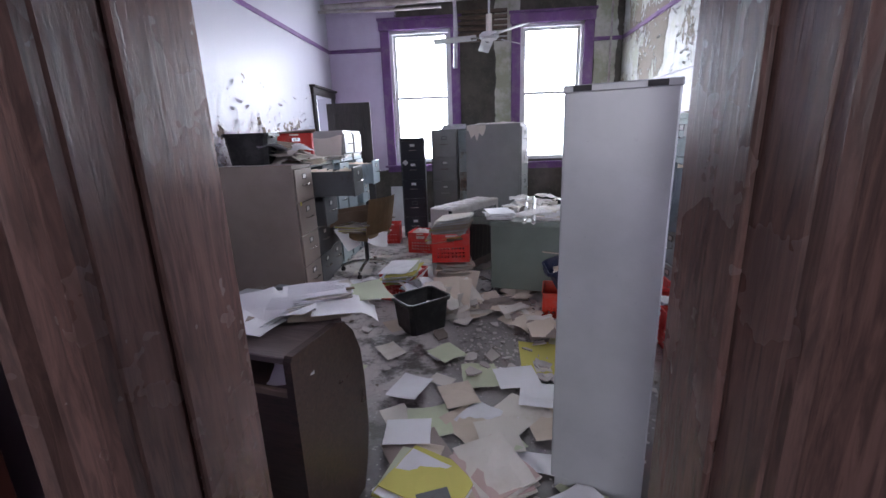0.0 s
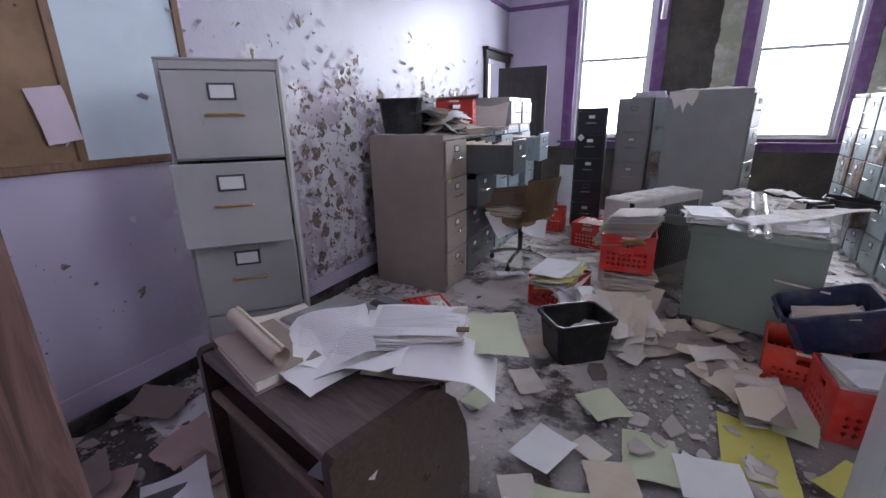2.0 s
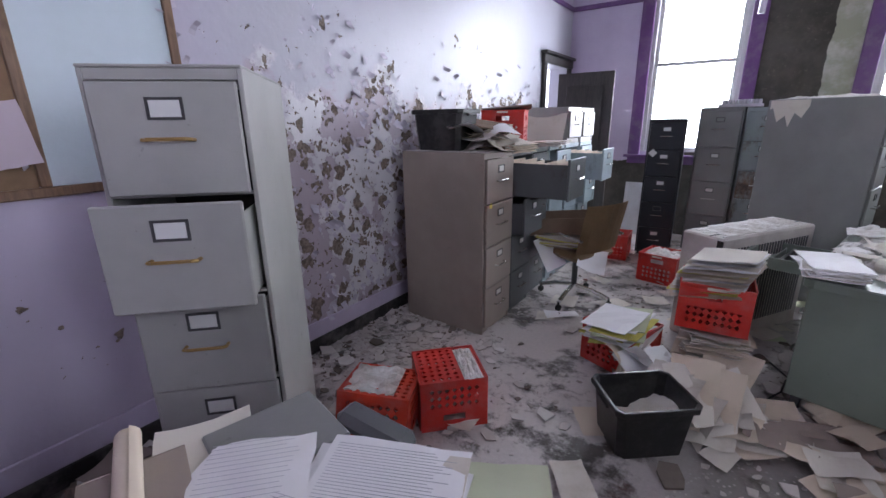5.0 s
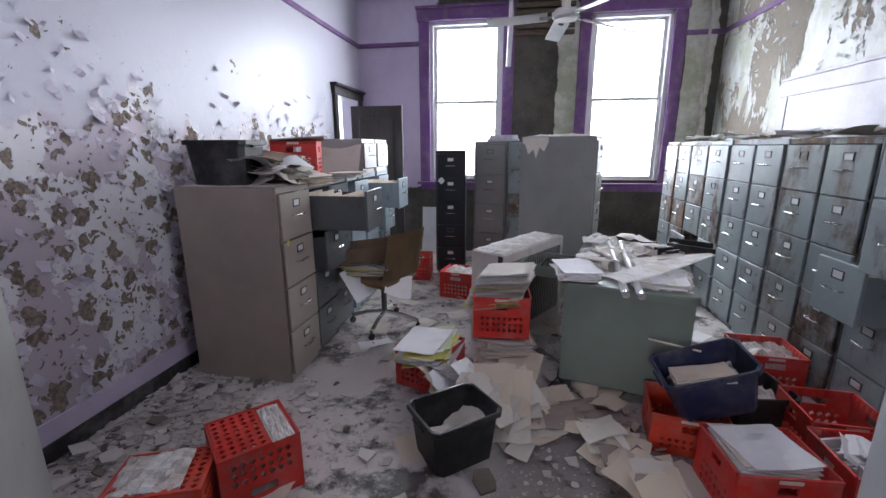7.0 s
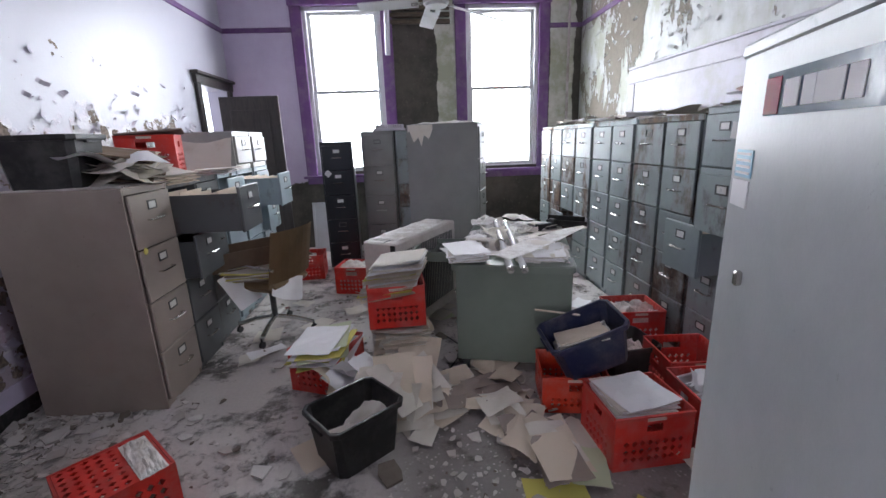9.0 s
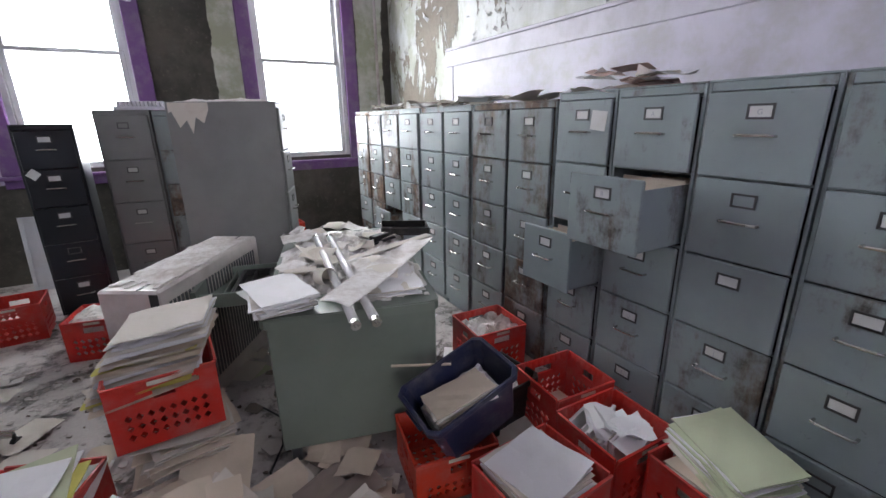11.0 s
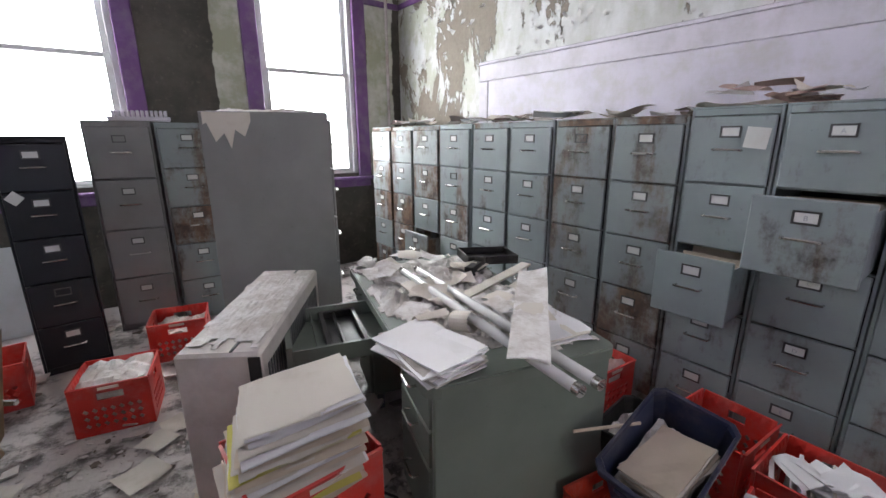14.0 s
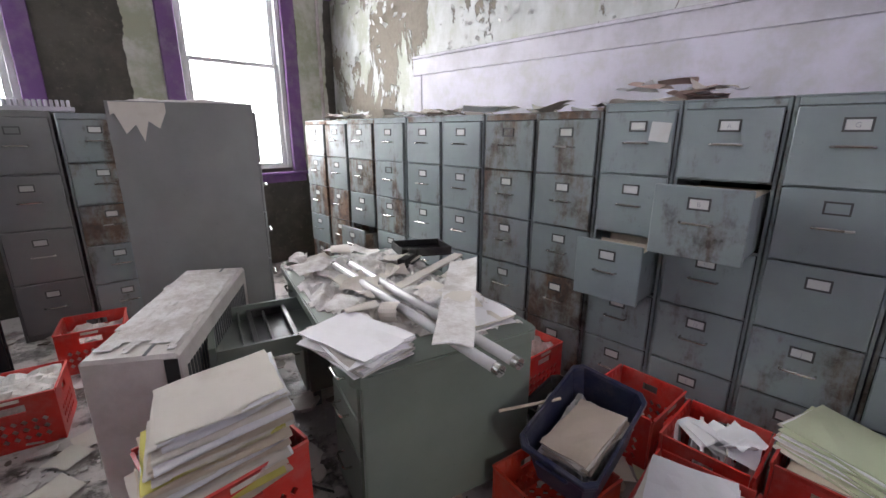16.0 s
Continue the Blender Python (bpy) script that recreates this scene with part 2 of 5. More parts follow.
def crust_mat():
    n = Nodes("wet_plaster_crust")
    wo = n.world()
    a, b = n.noise(wo, 7.0, 9, 0.72), n.noise(wo, 40.0, 6, 0.7)
    c = n.mix(n.step(a, 0.36, 0.62), (0.56, 0.51, 0.47), (0.82, 0.80, 0.78))
    c = n.mix(n.math("MULTIPLY", n.step(b, 0.58, 0.75), 0.4), c, (0.28, 0.23, 0.19))
    return n.done(c, 0.85, 0, n.math("ADD", a, b), 0.008)


M_LEFT, M_FAR, M_RIGHT, M_FLOOR = left_wall_paint(), far_wall_paint(), right_wall_paint(), floor_stuff()
M_ENTRY = plain("lilac_wall_paint", LILAC, 0.45, vary=0.08)
M_PURPLE = plain("purple_gloss_trim", (0.145, 0.055, 0.205), 0.4, vary=0.12, dust=0.15)
M_SASH = plain("white_window_sash", (0.62, 0.62, 0.64), 0.45, vary=0.08, dust=0.3)
M_CEIL = plain("stained_ceiling_plaster", (0.62, 0.59, 0.58), 0.85, vary=0.15)
M_LATH = wood("ceiling_lath", (0.16, 0.12, 0.085), (0.06, 0.045, 0.035), 0.8, (0.5, 6, 6))
M_HALL = plain("hall_wall_paint", (0.36, 0.30, 0.29), 0.6)
M_CASING = wood("dark_varnished_casing", (0.155, 0.088, 0.08), (0.072, 0.043, 0.04), 0.25, wear=0.5)
M_DOORWOOD = wood("dark_door_wood", (0.05, 0.04, 0.036), (0.025, 0.02, 0.02), 0.5)
M_GREY = steel_paint("grey_green_steel", (0.315, 0.365, 0.375), 0.5)
M_GREYR = steel_paint("rusty_grey_steel", (0.275, 0.315, 0.32), 1.05)
M_MID = steel_paint("mid_grey_steel", (0.275, 0.275, 0.27), -0.8)
M_TAN = steel_paint("tan_steel", (0.36, 0.30, 0.26), -0.6, 0.42)
M_LGREY = steel_paint("light_grey_steel", (0.42, 0.415, 0.395), -0.2, 0.33)
M_BLUEGREY = steel_paint("blue_grey_steel", (0.36, 0.44, 0.48), 0.1)
M_DARKSTEEL = steel_paint("dark_grey_steel", (0.115, 0.12, 0.125), 0.2)
M_BLACKSTEEL = steel_paint("black_steel", (0.018, 0.021, 0.028), 0.0, 0.35)
M_LOCKER = steel_paint("pale_grey_steel", (0.43, 0.44, 0.455), -1.5, 0.3)
M_DESK = steel_paint("green_grey_steel", (0.205, 0.24, 0.205), -0.8, 0.4)
# near-black for painted shade in cabinets and hinge slots, and the heater's corner cover
M_SHADECOVER = plain("shade_and_cover_black", (0.035, 0.035, 0.035), 0.7)
M_CHROME = plain("worn_chrome", (0.62, 0.61, 0.58), 0.25, 0.9)
M_BRASS = plain("brass_handle", (0.48, 0.32, 0.12), 0.38, 0.7)
M_HOLDER = plain("label_holder_metal", (0.10, 0.10, 0.10), 0.4, 0.6)
M_CARD = paper_mat("label_card", (0.74, 0.74, 0.72), 0.2)
M_RED = plain("red_crate_plastic", (0.60, 0.028, 0.018), 0.42, dust=0.15)
M_ORANGE = plain("orange_red_crate_plastic", (0.64, 0.048, 0.018), 0.42, dust=0.15)
M_BLACK = plain("black_bin_plastic", (0.012, 0.012, 0.013), 0.35, dust=0.08)
M_NAVY = plain("navy_bin_plastic", (0.014, 0.020, 0.062), 0.33, dust=0.12)
M_PAPER = paper_mat("white_paper", (0.86, 0.85, 0.86), 0.10)
M_PAPER2 = paper_mat("cream_paper", (0.71, 0.66, 0.59), 0.35)
M_MANILA = paper_mat("manila_folder", (0.67, 0.57, 0.46), 0.35)
M_YELLOW = paper_mat("yellow_paper", (0.66, 0.60, 0.16), 0.12)
M_PALEGREEN = paper_mat("pale_green_paper", (0.60, 0.64, 0.45), 0.2)
M_PINK = paper_mat("pink_folder", (0.60, 0.44, 0.40), 0.3)
M_TAUPE = paper_mat("taupe_folder", (0.33, 0.27, 0.24), 0.3)
M_INK = plain("print_ink", (0.50, 0.50, 0.54), 0.8)
M_POD = wood("dark_walnut_laminate", (0.075, 0.042, 0.032), (0.030, 0.018, 0.016), 0.35, (0.6, 6, 6))
M_PODTOP = wood("grey_walnut_laminate", (0.17, 0.13, 0.125), (0.10, 0.075, 0.07), 0.35, (0.6, 6, 6))
M_PODEDGE = plain("worn_edge_band", (0.26, 0.19, 0.14), 0.5)
M_WHITEBOX = plain("dirty_white_enamel", (0.66, 0.61, 0.57), 0.5, dust=0.2, dust_colour=(0.42, 0.34, 0.27))
M_TRIMW = plain("lilac_white_trim", (0.58, 0.55, 0.62), 0.4, dust=0.25, dust_colour=(0.4, 0.4, 0.36))
M_PANEL = plain("lilac_white_panel", (0.60, 0.57, 0.66), 0.36, dust=0.3, dust_colour=(0.48, 0.48, 0.38))
M_CORK = plain("cork_board", (0.27, 0.17, 0.10), 0.85, vary=0.2)
M_BOARDW = plain("pale_blue_board", (0.58, 0.66, 0.72), 0.4, vary=0.04)
M_BOARDF = wood("board_frame_wood", (0.24, 0.14, 0.08), (0.14, 0.08, 0.05), 0.5)
M_VINYL = plain("tan_chair_vinyl", (0.22, 0.145, 0.075), 0.55, vary=0.2)
M_TUBE = plain("fluorescent_tube_glass", (0.70, 0.70, 0.70), 0.18, vary=0.08, dust=0.3)
M_DEBRIS, M_CRUST = debris_mat(), crust_mat()
M_BOX = plain("brown_cardboard", (0.22, 0.15, 0.10), 0.85)
M_FAN = plain("white_fan_enamel", (0.55, 0.55, 0.56), 0.4, dust=0.35)
M_PIPE = plain("painted_pipe", (0.50, 0.45, 0.45), 0.5, dust=0.4, dust_colour=(0.2, 0.13, 0.08))
M_BASE = plain("black_rubber_base", (0.02, 0.018, 0.02), 0.5, dust=0.2)
glow = Nodes("overcast_sky_backdrop")
glow.b.inputs["Emission Color"].default_value = (0.97, 0.98, 1, 1)
glow.b.inputs["Emission Strength"].default_value = 3.2
M_SKY = glow.done((0.8, 0.8, 0.8), 1.0)
gl = Nodes("window_glass")
gl.b.inputs["Transmission Weight"].default_value = 1.0
gl.b.inputs["IOR"].default_value = 1.05
M_GLASS = gl.done((1, 1, 1), 0.0)


# ---- building blocks ----
def add_box(bm, x0, x1, y0, y1, z0, z1, m=None):
    vs = [bm.verts.new((x, y, z)) for z in (z0, z1) for x, y in ((x0, y0), (x1, y0), (x1, y1), (x0, y1))]
    if m is not None:
        for v in vs:
            v.co = m @ v.co
    for f in ((3, 2, 1, 0), (4, 5, 6, 7), (0, 1, 5, 4), (1, 2, 6, 5), (2, 3, 7, 6), (3, 0, 4, 7)):
        bm.faces.new([vs[i] for i in f])
    return vs


def boxes(*dims, bevel=0.0, m=None):
    bm = bmesh.new()
    for d in dims:
        add_box(bm, *d, m=m)
    if bevel:
        bmesh.ops.bevel(bm, geom=list(bm.edges), offset=bevel, segments=1, affect="EDGES", clamp_overlap=True)
    return bm


def tube(bm, points, r, sides=10):
    """A round bar along points."""
    points, rings = [Vector(p) for p in points], []
    for i, p in enumerate(points):
        ahead = (points[min(i + 1, len(points) - 1)] - points[max(i - 1, 0)]).normalized()
        side = ahead.orthogonal().normalized()
        up = ahead.cross(side)
        rings.append([bm.verts.new(p + r * (math.cos(a) * side + math.sin(a) * up)) for a in (2 * math.pi * k / sides for k in range(sides))])
    for a, b in zip(rings, rings[1:]):
        gap = min(range(sides), key=lambda s: (a[0].co - b[s].co).length)
        for k in range(sides):
            bm.faces.new((a[k], a[(k + 1) % sides], b[(k + 1 + gap) % sides], b[(k + gap) % sides]))
    bm.faces.new(rings[0][::-1])
    bm.faces.new(rings[-1])
    return bm


def mesh_of(name, bm, material):
    bmesh.ops.recalc_face_normals(bm, faces=list(bm.faces))
    me = bpy.data.meshes.new(name)
    bm.to_mesh(me)
    bm.free()
    me.materials.append(material)
    return me


def part(name, bm, material, parent=None, label="", m=None):
    """Links a bmesh, or a mesh already made, as one object under a thing or a part."""
    me = bm if isinstance(bm, bpy.types.Mesh) else mesh_of(name, bm, material)
    ob = new(name, me)
    if parent:
        ob.parent = parent
    if m is not None:
        ob.matrix_basis = m
    if label:
        ob["label"] = label
    return ob


def thing(name, m, label, category, group="", kind=""):
    ob = new(name)
    ob.empty_display_size = 0.1
    ob.matrix_basis = m
    return tagged(ob, label, category, group, kind)


def solo(name, bm, material, m, label, category, group="", kind=""):
    return tagged(part(name, bm, material, None, m=m), label, category, group, kind)


rng = random.Random(7)
# ---- the room ----
XL, XR, Y0, Y1, CEIL = -0.97, 3.91, 2.14, 9.05, 3.92
DOOR_L, DOOR_R = 1.015, 1.905


def structure(name, bm, material, label):
    return tagged(part(name, bm, material), label, name.split("_")[0], kind="structure")


structure("floor", boxes((-4.2, 5.2, -2.3, 9.3, -0.12, 0.0)), M_FLOOR, "dark wet floor under grey plaster dust and scraps")
structure("ceiling", boxes((-4.2, 5.2, -2.3, 9.3, CEIL, CEIL + 0.15)), M_CEIL, "stained broken plaster ceiling")
SD0, SD1, SDZ = 8.12, 8.93, 2.22
structure("wall_left", boxes((XL - 0.25, XL, Y0, SD0, 0, CEIL), (XL - 0.25, XL, SD0, SD1, SDZ, CEIL), (XL - 0.25, XL, SD1, 9.3, 0, CEIL)), M_LEFT, "lilac wall with peeling paint and bare brown spots")
bands = [(XL, WIN[0][0], 0, CEIL), (WIN[0][1], WIN[1][0], 0, CEIL), (WIN[1][1], XR, 0, CEIL)]
bands += [(a, b, 0, WIN_Z0) for a, b in WIN] + [(a, b, WIN_Z1, CEIL) for a, b in WIN]
structure("wall_far", boxes(*[(a, b, Y1, Y1 + 0.3, z0, z1) for a, b, z0, z1 in bands]), M_FAR, "damp window wall, paint fallen from dark plaster")
# the opening at y 2.3 to 3.2 is made up, to let the added fill in
structure("wall_right", boxes((XR, XR + 0.25, 3.2, 9.3, 0, CEIL), (XR, XR + 0.25, Y0, 2.3, 0, CEIL), (XR, XR + 0.25, 2.3, 3.2, 0, 1.75), (XR, XR + 0.25, 2.3, 3.2, 3.15, CEIL)), M_RIGHT, "white and green paint peeling off brown plaster wall")
structure("wall_entry", boxes((XL - 0.25, DOOR_L - 0.14, Y0 - 0.30, Y0, 0, CEIL), (DOOR_R + 0.14, XR + 0.25, Y0 - 0.30, Y0, 0, CEIL), (DOOR_L - 0.14, DOOR_R + 0.14, Y0 - 0.30, Y0, 2.75, CEIL)), M_ENTRY, "lilac painted wall round the room's doorway")
# the hall behind and the side room, closed with plain walls
structure("hall_wall", boxes((-4.2, -0.62, -2.3, -2.05, 0, CEIL), (1.02, 5.2, -2.3, -2.05, 0, CEIL), (-0.62, 1.02, -2.3, -2.05, 0, 1.2), (-0.62, 1.02, -2.3, -2.05, 2.6, CEIL),
                            (4.95, 5.2, -2.05, Y0 - 0.3, 0, CEIL), (-4.2, -3.95, -2.05, 9.05, 0, CEIL)), M_HALL, "plain dull hall wall with a window")
structure("side_room_wall", boxes((-3.95, XL - 0.25, 6.9, 7.05, 0, CEIL), (-3.95, -2.3, 9.05, 9.3, 0, CEIL), (-2.3, XL - 0.27, 9.05, 9.3, 0, 0.8), (-2.3, XL - 0.27, 9.05, 9.3, 2.8, CEIL)), M_ENTRY, "pale plain wall of the side room")
# the third glowing slab only backs the made-up opening in the right wall
backdrop = part("backdrop", boxes((-6, 9, 12.0, 12.1, -2, 8), (-6, 9, -5.1, -5.0, -2, 8), (6.5, 6.6, 2.1, 8, -2, 8)), M_SKY)
tagged(backdrop, "white overcast sky beyond the windows", "sky", kind="structure")


def loft(profile, length):
    """A moulding of the given outline, run along z."""
    bm = bmesh.new()
    a = [bm.verts.new((x, y, 0)) for x, y in profile]
    b = [bm.verts.new((x, y, length)) for x, y in profile]
    n = len(profile)
    for i in range(n):
        bm.faces.new((a[i], a[(i + 1) % n], b[(i + 1) % n], b[i]))
    bm.faces.new(a[::-1])
    bm.faces.new(b)
    return bm


# entrance: deep jambs with a stop, and moulded casings on the hall side
door1 = thing("door_1", pose(0, 0, 0), "dark brown varnished doorway with chipped mouldings", "doorway", kind="structure")
for side, x in ((1, DOOR_L), (-1, DOOR_R)):
    part("jamb", boxes((x - 0.05 * side, x, Y0 - 0.30, Y0 + 0.02, 0, 2.7) if side > 0 else (x, x + 0.05, Y0 - 0.30, Y0 + 0.02, 0, 2.7), bevel=0.004), M_CASING, door1)
    part("door_stop", boxes((min(x, x + 0.014 * side), max(x, x + 0.014 * side), Y0 - 0.20, Y0 - 0.12, 0, 2.7), bevel=0.004), M_CASING, door1)
    outline = [(0, 0), (0, -0.022), (0.012, -0.034), (0.03, -0.028), (0.05, -0.022), (0.085, -0.022), (0.098, -0.04), (0.118, -0.046), (0.135, -0.03), (0.14, 0)]
    prof = [(x - (0.004 + px) * side, Y0 - 0.30 + py) for px, py in outline]
    part("casing", loft(prof, 2.84), M_CASING, door1)
    prof = [(x - (0.004 + px) * side, Y0 - 0.35 * py + 0.002) for px, py in outline]
    part("room_casing", loft(prof, 2.84), M_PURPLE, door1, "purple painted casing")
part("head_jamb", boxes((DOOR_L, DOOR_R, Y0 - 0.30, Y0 + 0.02, 2.70, 2.75), bevel=0.004), M_CASING, door1)
part("head_casing", boxes((DOOR_L - 0.14, DOOR_R + 0.14, Y0 - 0.34, Y0 - 0.301, 2.72, 2.86), bevel=0.008), M_CASING, door1)
part("leaf", boxes((0.04, DOOR_L - 0.15, Y0 - 0.40, Y0 - 0.355, 0.01, 2.05), bevel=0.004), plain("red_brown_door", (0.17, 0.06, 0.05), 0.45), door1, "red-brown door swung back into the hall")

# windows: purple casings, white double-hung sashes
for i, (a, b) in enumerate(WIN):
    w = thing(f"window_{i + 1}", pose(0, 0, 0), "tall white sash window in a purple casing", "window", kind="structure")
    part("casing", boxes((a - 0.15, a + 0.0, Y1 - 0.045, Y1 - 0.001, WIN_Z0 - 0.04, WIN_Z1), bevel=0.006), M_PURPLE, w)
    part("casing", boxes((b, b + 0.15, Y1 - 0.045, Y1 - 0.001, WIN_Z0 - 0.04, WIN_Z1), bevel=0.006), M_PURPLE, w)
    part("head_casing", boxes((a - 0.17, b + 0.17, Y1 - 0.055, Y1 - 0.001, WIN_Z1 + 0.002, WIN_Z1 + 0.15), (a - 0.19, b + 0.19, Y1 - 0.075, Y1 - 0.001, WIN_Z1 + 0.15, WIN_Z1 + 0.19), bevel=0.006), M_PURPLE, w)
    part("window_sill", boxes((a - 0.19, b + 0.19, Y1 - 0.10, Y1 + 0.10, WIN_Z0 - 0.075, WIN_Z0 - 0.04), (a - 0.15, b + 0.15, Y1 - 0.03, Y1 - 0.001, WIN_Z0 - 0.16, WIN_Z0 - 0.076), bevel=0.006), M_PURPLE, w)
    part("window_frame", boxes((a, a + 0.045, Y1 + 0.01, Y1 + 0.14, WIN_Z0, WIN_Z1), (b - 0.045, b, Y1 + 0.01, Y1 + 0.14, WIN_Z0, WIN_Z1), (a, b, Y1 + 0.01, Y1 + 0.14, WIN_Z1 - 0.05, WIN_Z1 - 0.001), (a, b, Y1 + 0.01, Y1 + 0.14, WIN_Z0 - 0.035, WIN_Z0 + 0.012)), M_SASH, w)
    mid = 2.19
    for nm, z0, z1, y in (("lower_sash", WIN_Z0 + 0.013, mid + 0.02, Y1 + 0.045), ("upper_sash", mid - 0.02, WIN_Z1 - 0.052, Y1 + 0.085)):
        s = part(nm, boxes((a + 0.046, a + 0.095, y, y + 0.035, z0, z1), (b - 0.095, b - 0.046, y, y + 0.035, z0, z1),
                           (a + 0.095, b - 0.095, y, y + 0.035, z0, z0 + 0.045), (a + 0.095, b - 0.095, y, y + 0.035, z1 - 0.04, z1), bevel=0.004), M_SASH, w)
        g = part("pane", boxes((a + 0.096, b - 0.096, y + 0.014, y + 0.018, z0 + 0.046, z1 - 0.041)), M_GLASS, s)
        g.visible_shadow = False

# picture rail, skirting, pipes
structure("trim_left_rail", boxes((XL + 0.001, XL + 0.025, Y0, Y1 - 0.02, 2.95, 3.01), bevel=0.006), M_PURPLE, "purple picture rail on the lilac wall")
structure("trim_far_rail", boxes((XL, WIN[0][0] - 0.155, Y1 - 0.025, Y1 - 0.001, 2.95, 3.01), (WIN[1][1] + 0.155, XR, Y1 - 0.025, Y1 - 0.001, 2.95, 3.01), bevel=0.006), M_PURPLE, "purple picture rail beside the windows")
structure("trim_right_rail", boxes((XR - 0.025, XR - 0.001, Y0, Y1 - 0.03, 2.95, 3.01), bevel=0.006), M_PURPLE, "faded purple picture rail on the peeling wall")
structure("baseboard_left", boxes((XL + 0.001, XL + 0.02, Y0, SD0 - 0.12, 0.0, 0.10), bevel=0.004), M_BASE, "black skirting loose from the lilac wall")
structure("trim_left_skirting", boxes((XL + 0.001, XL + 0.016, Y0, SD0 - 0.12, 0.102, 0.22), bevel=0.004), M_ENTRY, "lilac skirting board above the black base")
bm = bmesh.new()
tube(bm, [(XL, 8.86, 3.62), (XR, 8.80, 3.66)], 0.045)
tube(bm, [(XL, 8.72, 3.52), (0.2, 8.72, 3.49), (1.0, 8.72, 3.50)], 0.022)
solo("heating_pipe", bm, M_PIPE, pose(0, 0, 0), "rusty cream-painted pipe under the ceiling", "pipe")
bm = bmesh.new()
tube(bm, [(3.70, 8.98, 0.02), (3.70, 8.98, CEIL)], 0.018)
solo("riser_pipe", bm, M_PIPE, pose(0, 0, 0), "thin painted riser pipe in the corner", "pipe")
bm = bmesh.new()
for k in range(46):
    y = 6.2 + k * 0.06
    if rng.random() < 0.85:
        x0, x1 = rng.uniform(-0.9, 0.6), rng.uniform(2.2, 3.8)
        add_box(bm, x0, x1, y, y + 0.036, CEIL - 0.02, CEIL - 0.011)
structure("ceiling_lath", bm, M_LATH, "bare wooden lath where ceiling plaster fell")
bm = bmesh.new()
for k in range(6):
    add_box(bm, 1.25, 2.05, 8.985 + 0.0, 9.045, 3.02 + k * 0.085, 3.07 + k * 0.085)
structure("trim_wall_lath", bm, M_LATH, "bare lath strips between the window heads")

# side doorway on the left wall, leaf standing open into the room
door2 = thing("door_2", pose(0, 0, 0), "dark wooden side door standing open beside the cabinets", "door", kind="structure")
part("casing", boxes((XL + 0.001, XL + 0.04, SD0 - 0.10, SD0, 0, SDZ), bevel=0.006), M_DOORWOOD, door2)
part("casing", boxes((XL + 0.001, XL + 0.04, SD1, SD1 + 0.10, 0, SDZ), bevel=0.006), M_DOORWOOD, door2)
part("head_casing", boxes((XL + 0.001, XL + 0.05, SD0 - 0.12, SD1 + 0.115, SDZ, SDZ + 0.10), (XL + 0.001, XL + 0.09, SD0 - 0.15, SD1 + 0.115, SDZ + 0.10, SDZ + 0.135), bevel=0.006), M_DOORWOOD, door2)
leaf = part("leaf", boxes((XL + 0.05, -0.20, 8.50, 8.545, 0.01, 2.11), bevel=0.004), M_DOORWOOD, door2)
for z0, z1 in ((0.2, 0.9), (1.05, 1.95)):
    part("panel", boxes((XL + 0.17, -0.32, 8.488, 8.4995, z0, z1), bevel=0.01), M_DOORWOOD, leaf)

# notice board on the left wall, cork and pale panel in one wooden frame
board = thing("notice_board", pose(XL, 0, 0), "wood-framed notice board, cork and pale blue halves", "notice board")
part("cork", boxes((0.004, 0.018, 2.20, 3.045, 1.30, 2.55)), M_CORK, board)
part("white_panel", boxes((0.004, 0.018, 3.085, 3.615, 1.30, 2.55)), M_BOARDW, board)
for d in ((2.16, 3.655, 1.26, 1.299), (2.16, 3.655, 2.551, 2.59), (3.616, 3.655, 1.30, 2.55), (3.046, 3.084, 1.30, 2.55), (2.16, 2.199, 1.30, 2.55)):
    part("frame_rail", boxes((0.002, 0.030, *d), bevel=0.004), M_BOARDF, board)

# large white-framed panel on the right wall above the cabinets
panel = thing("wall_panel", pose(XR, 0, 0), "lilac-white framed board with a deep top rail", "wall board")
part("field", boxes((-0.02, -0.003, 3.3, 7.44, 0.9, 2.02)), M_PANEL, panel)
part("top_rail", boxes((-0.028, -0.003, 3.3, 7.56, 2.021, 2.165), (-0.040, -0.003, 3.3, 7.56, 2.165, 2.19), bevel=0.004), M_TRIMW, panel)
part("side_rail", boxes((-0.028, -0.003, 7.441, 7.56, 0.9, 2.02), bevel=0.006), M_TRIMW, panel)


# ---- filing cabinets ----
MESH = {}


def shared(key, make):
    if key not in MESH:
        MESH[key] = make()
    return MESH[key]


def handle_bm(w=0.12):
    bm = bmesh.new()
    tube(bm, [(-w / 2, 0, 0), (-w / 2, -0.026, 0.002), (-w / 2 + 0.012, -0.032, 0.003), (w / 2 - 0.012, -0.032, 0.003), (w / 2, -0.026, 0.002), (w / 2, 0, 0)], 0.0055, 6)
    return bm


def holder_bm(w, h):
    return boxes((-w / 2, w / 2, -0.004, 0.001, h / 2 - 0.007, h / 2), (-w / 2, w / 2, -0.004, 0.001, -h / 2, -h / 2 + 0.007),
                 (-w / 2, -w / 2 + 0.007, -0.004, 0.001, -h / 2 + 0.007, h / 2 - 0.007), (w / 2 - 0.007, w / 2, -0.004, 0.001, -h / 2 + 0.007, h / 2 - 0.007))


def letter(text, parent, z, size=0.026):
    c = bpy.data.curves.new("letter", "FONT")
    c.body, c.size, c.align_x, c.align_y = text, size, "CENTER", "CENTER"
    c.materials.append(M_INK)
    ob = new("letter", c)
    ob.parent, ob.matrix_basis = parent, pose(0, -0.0045, z, 90, 0, 0)


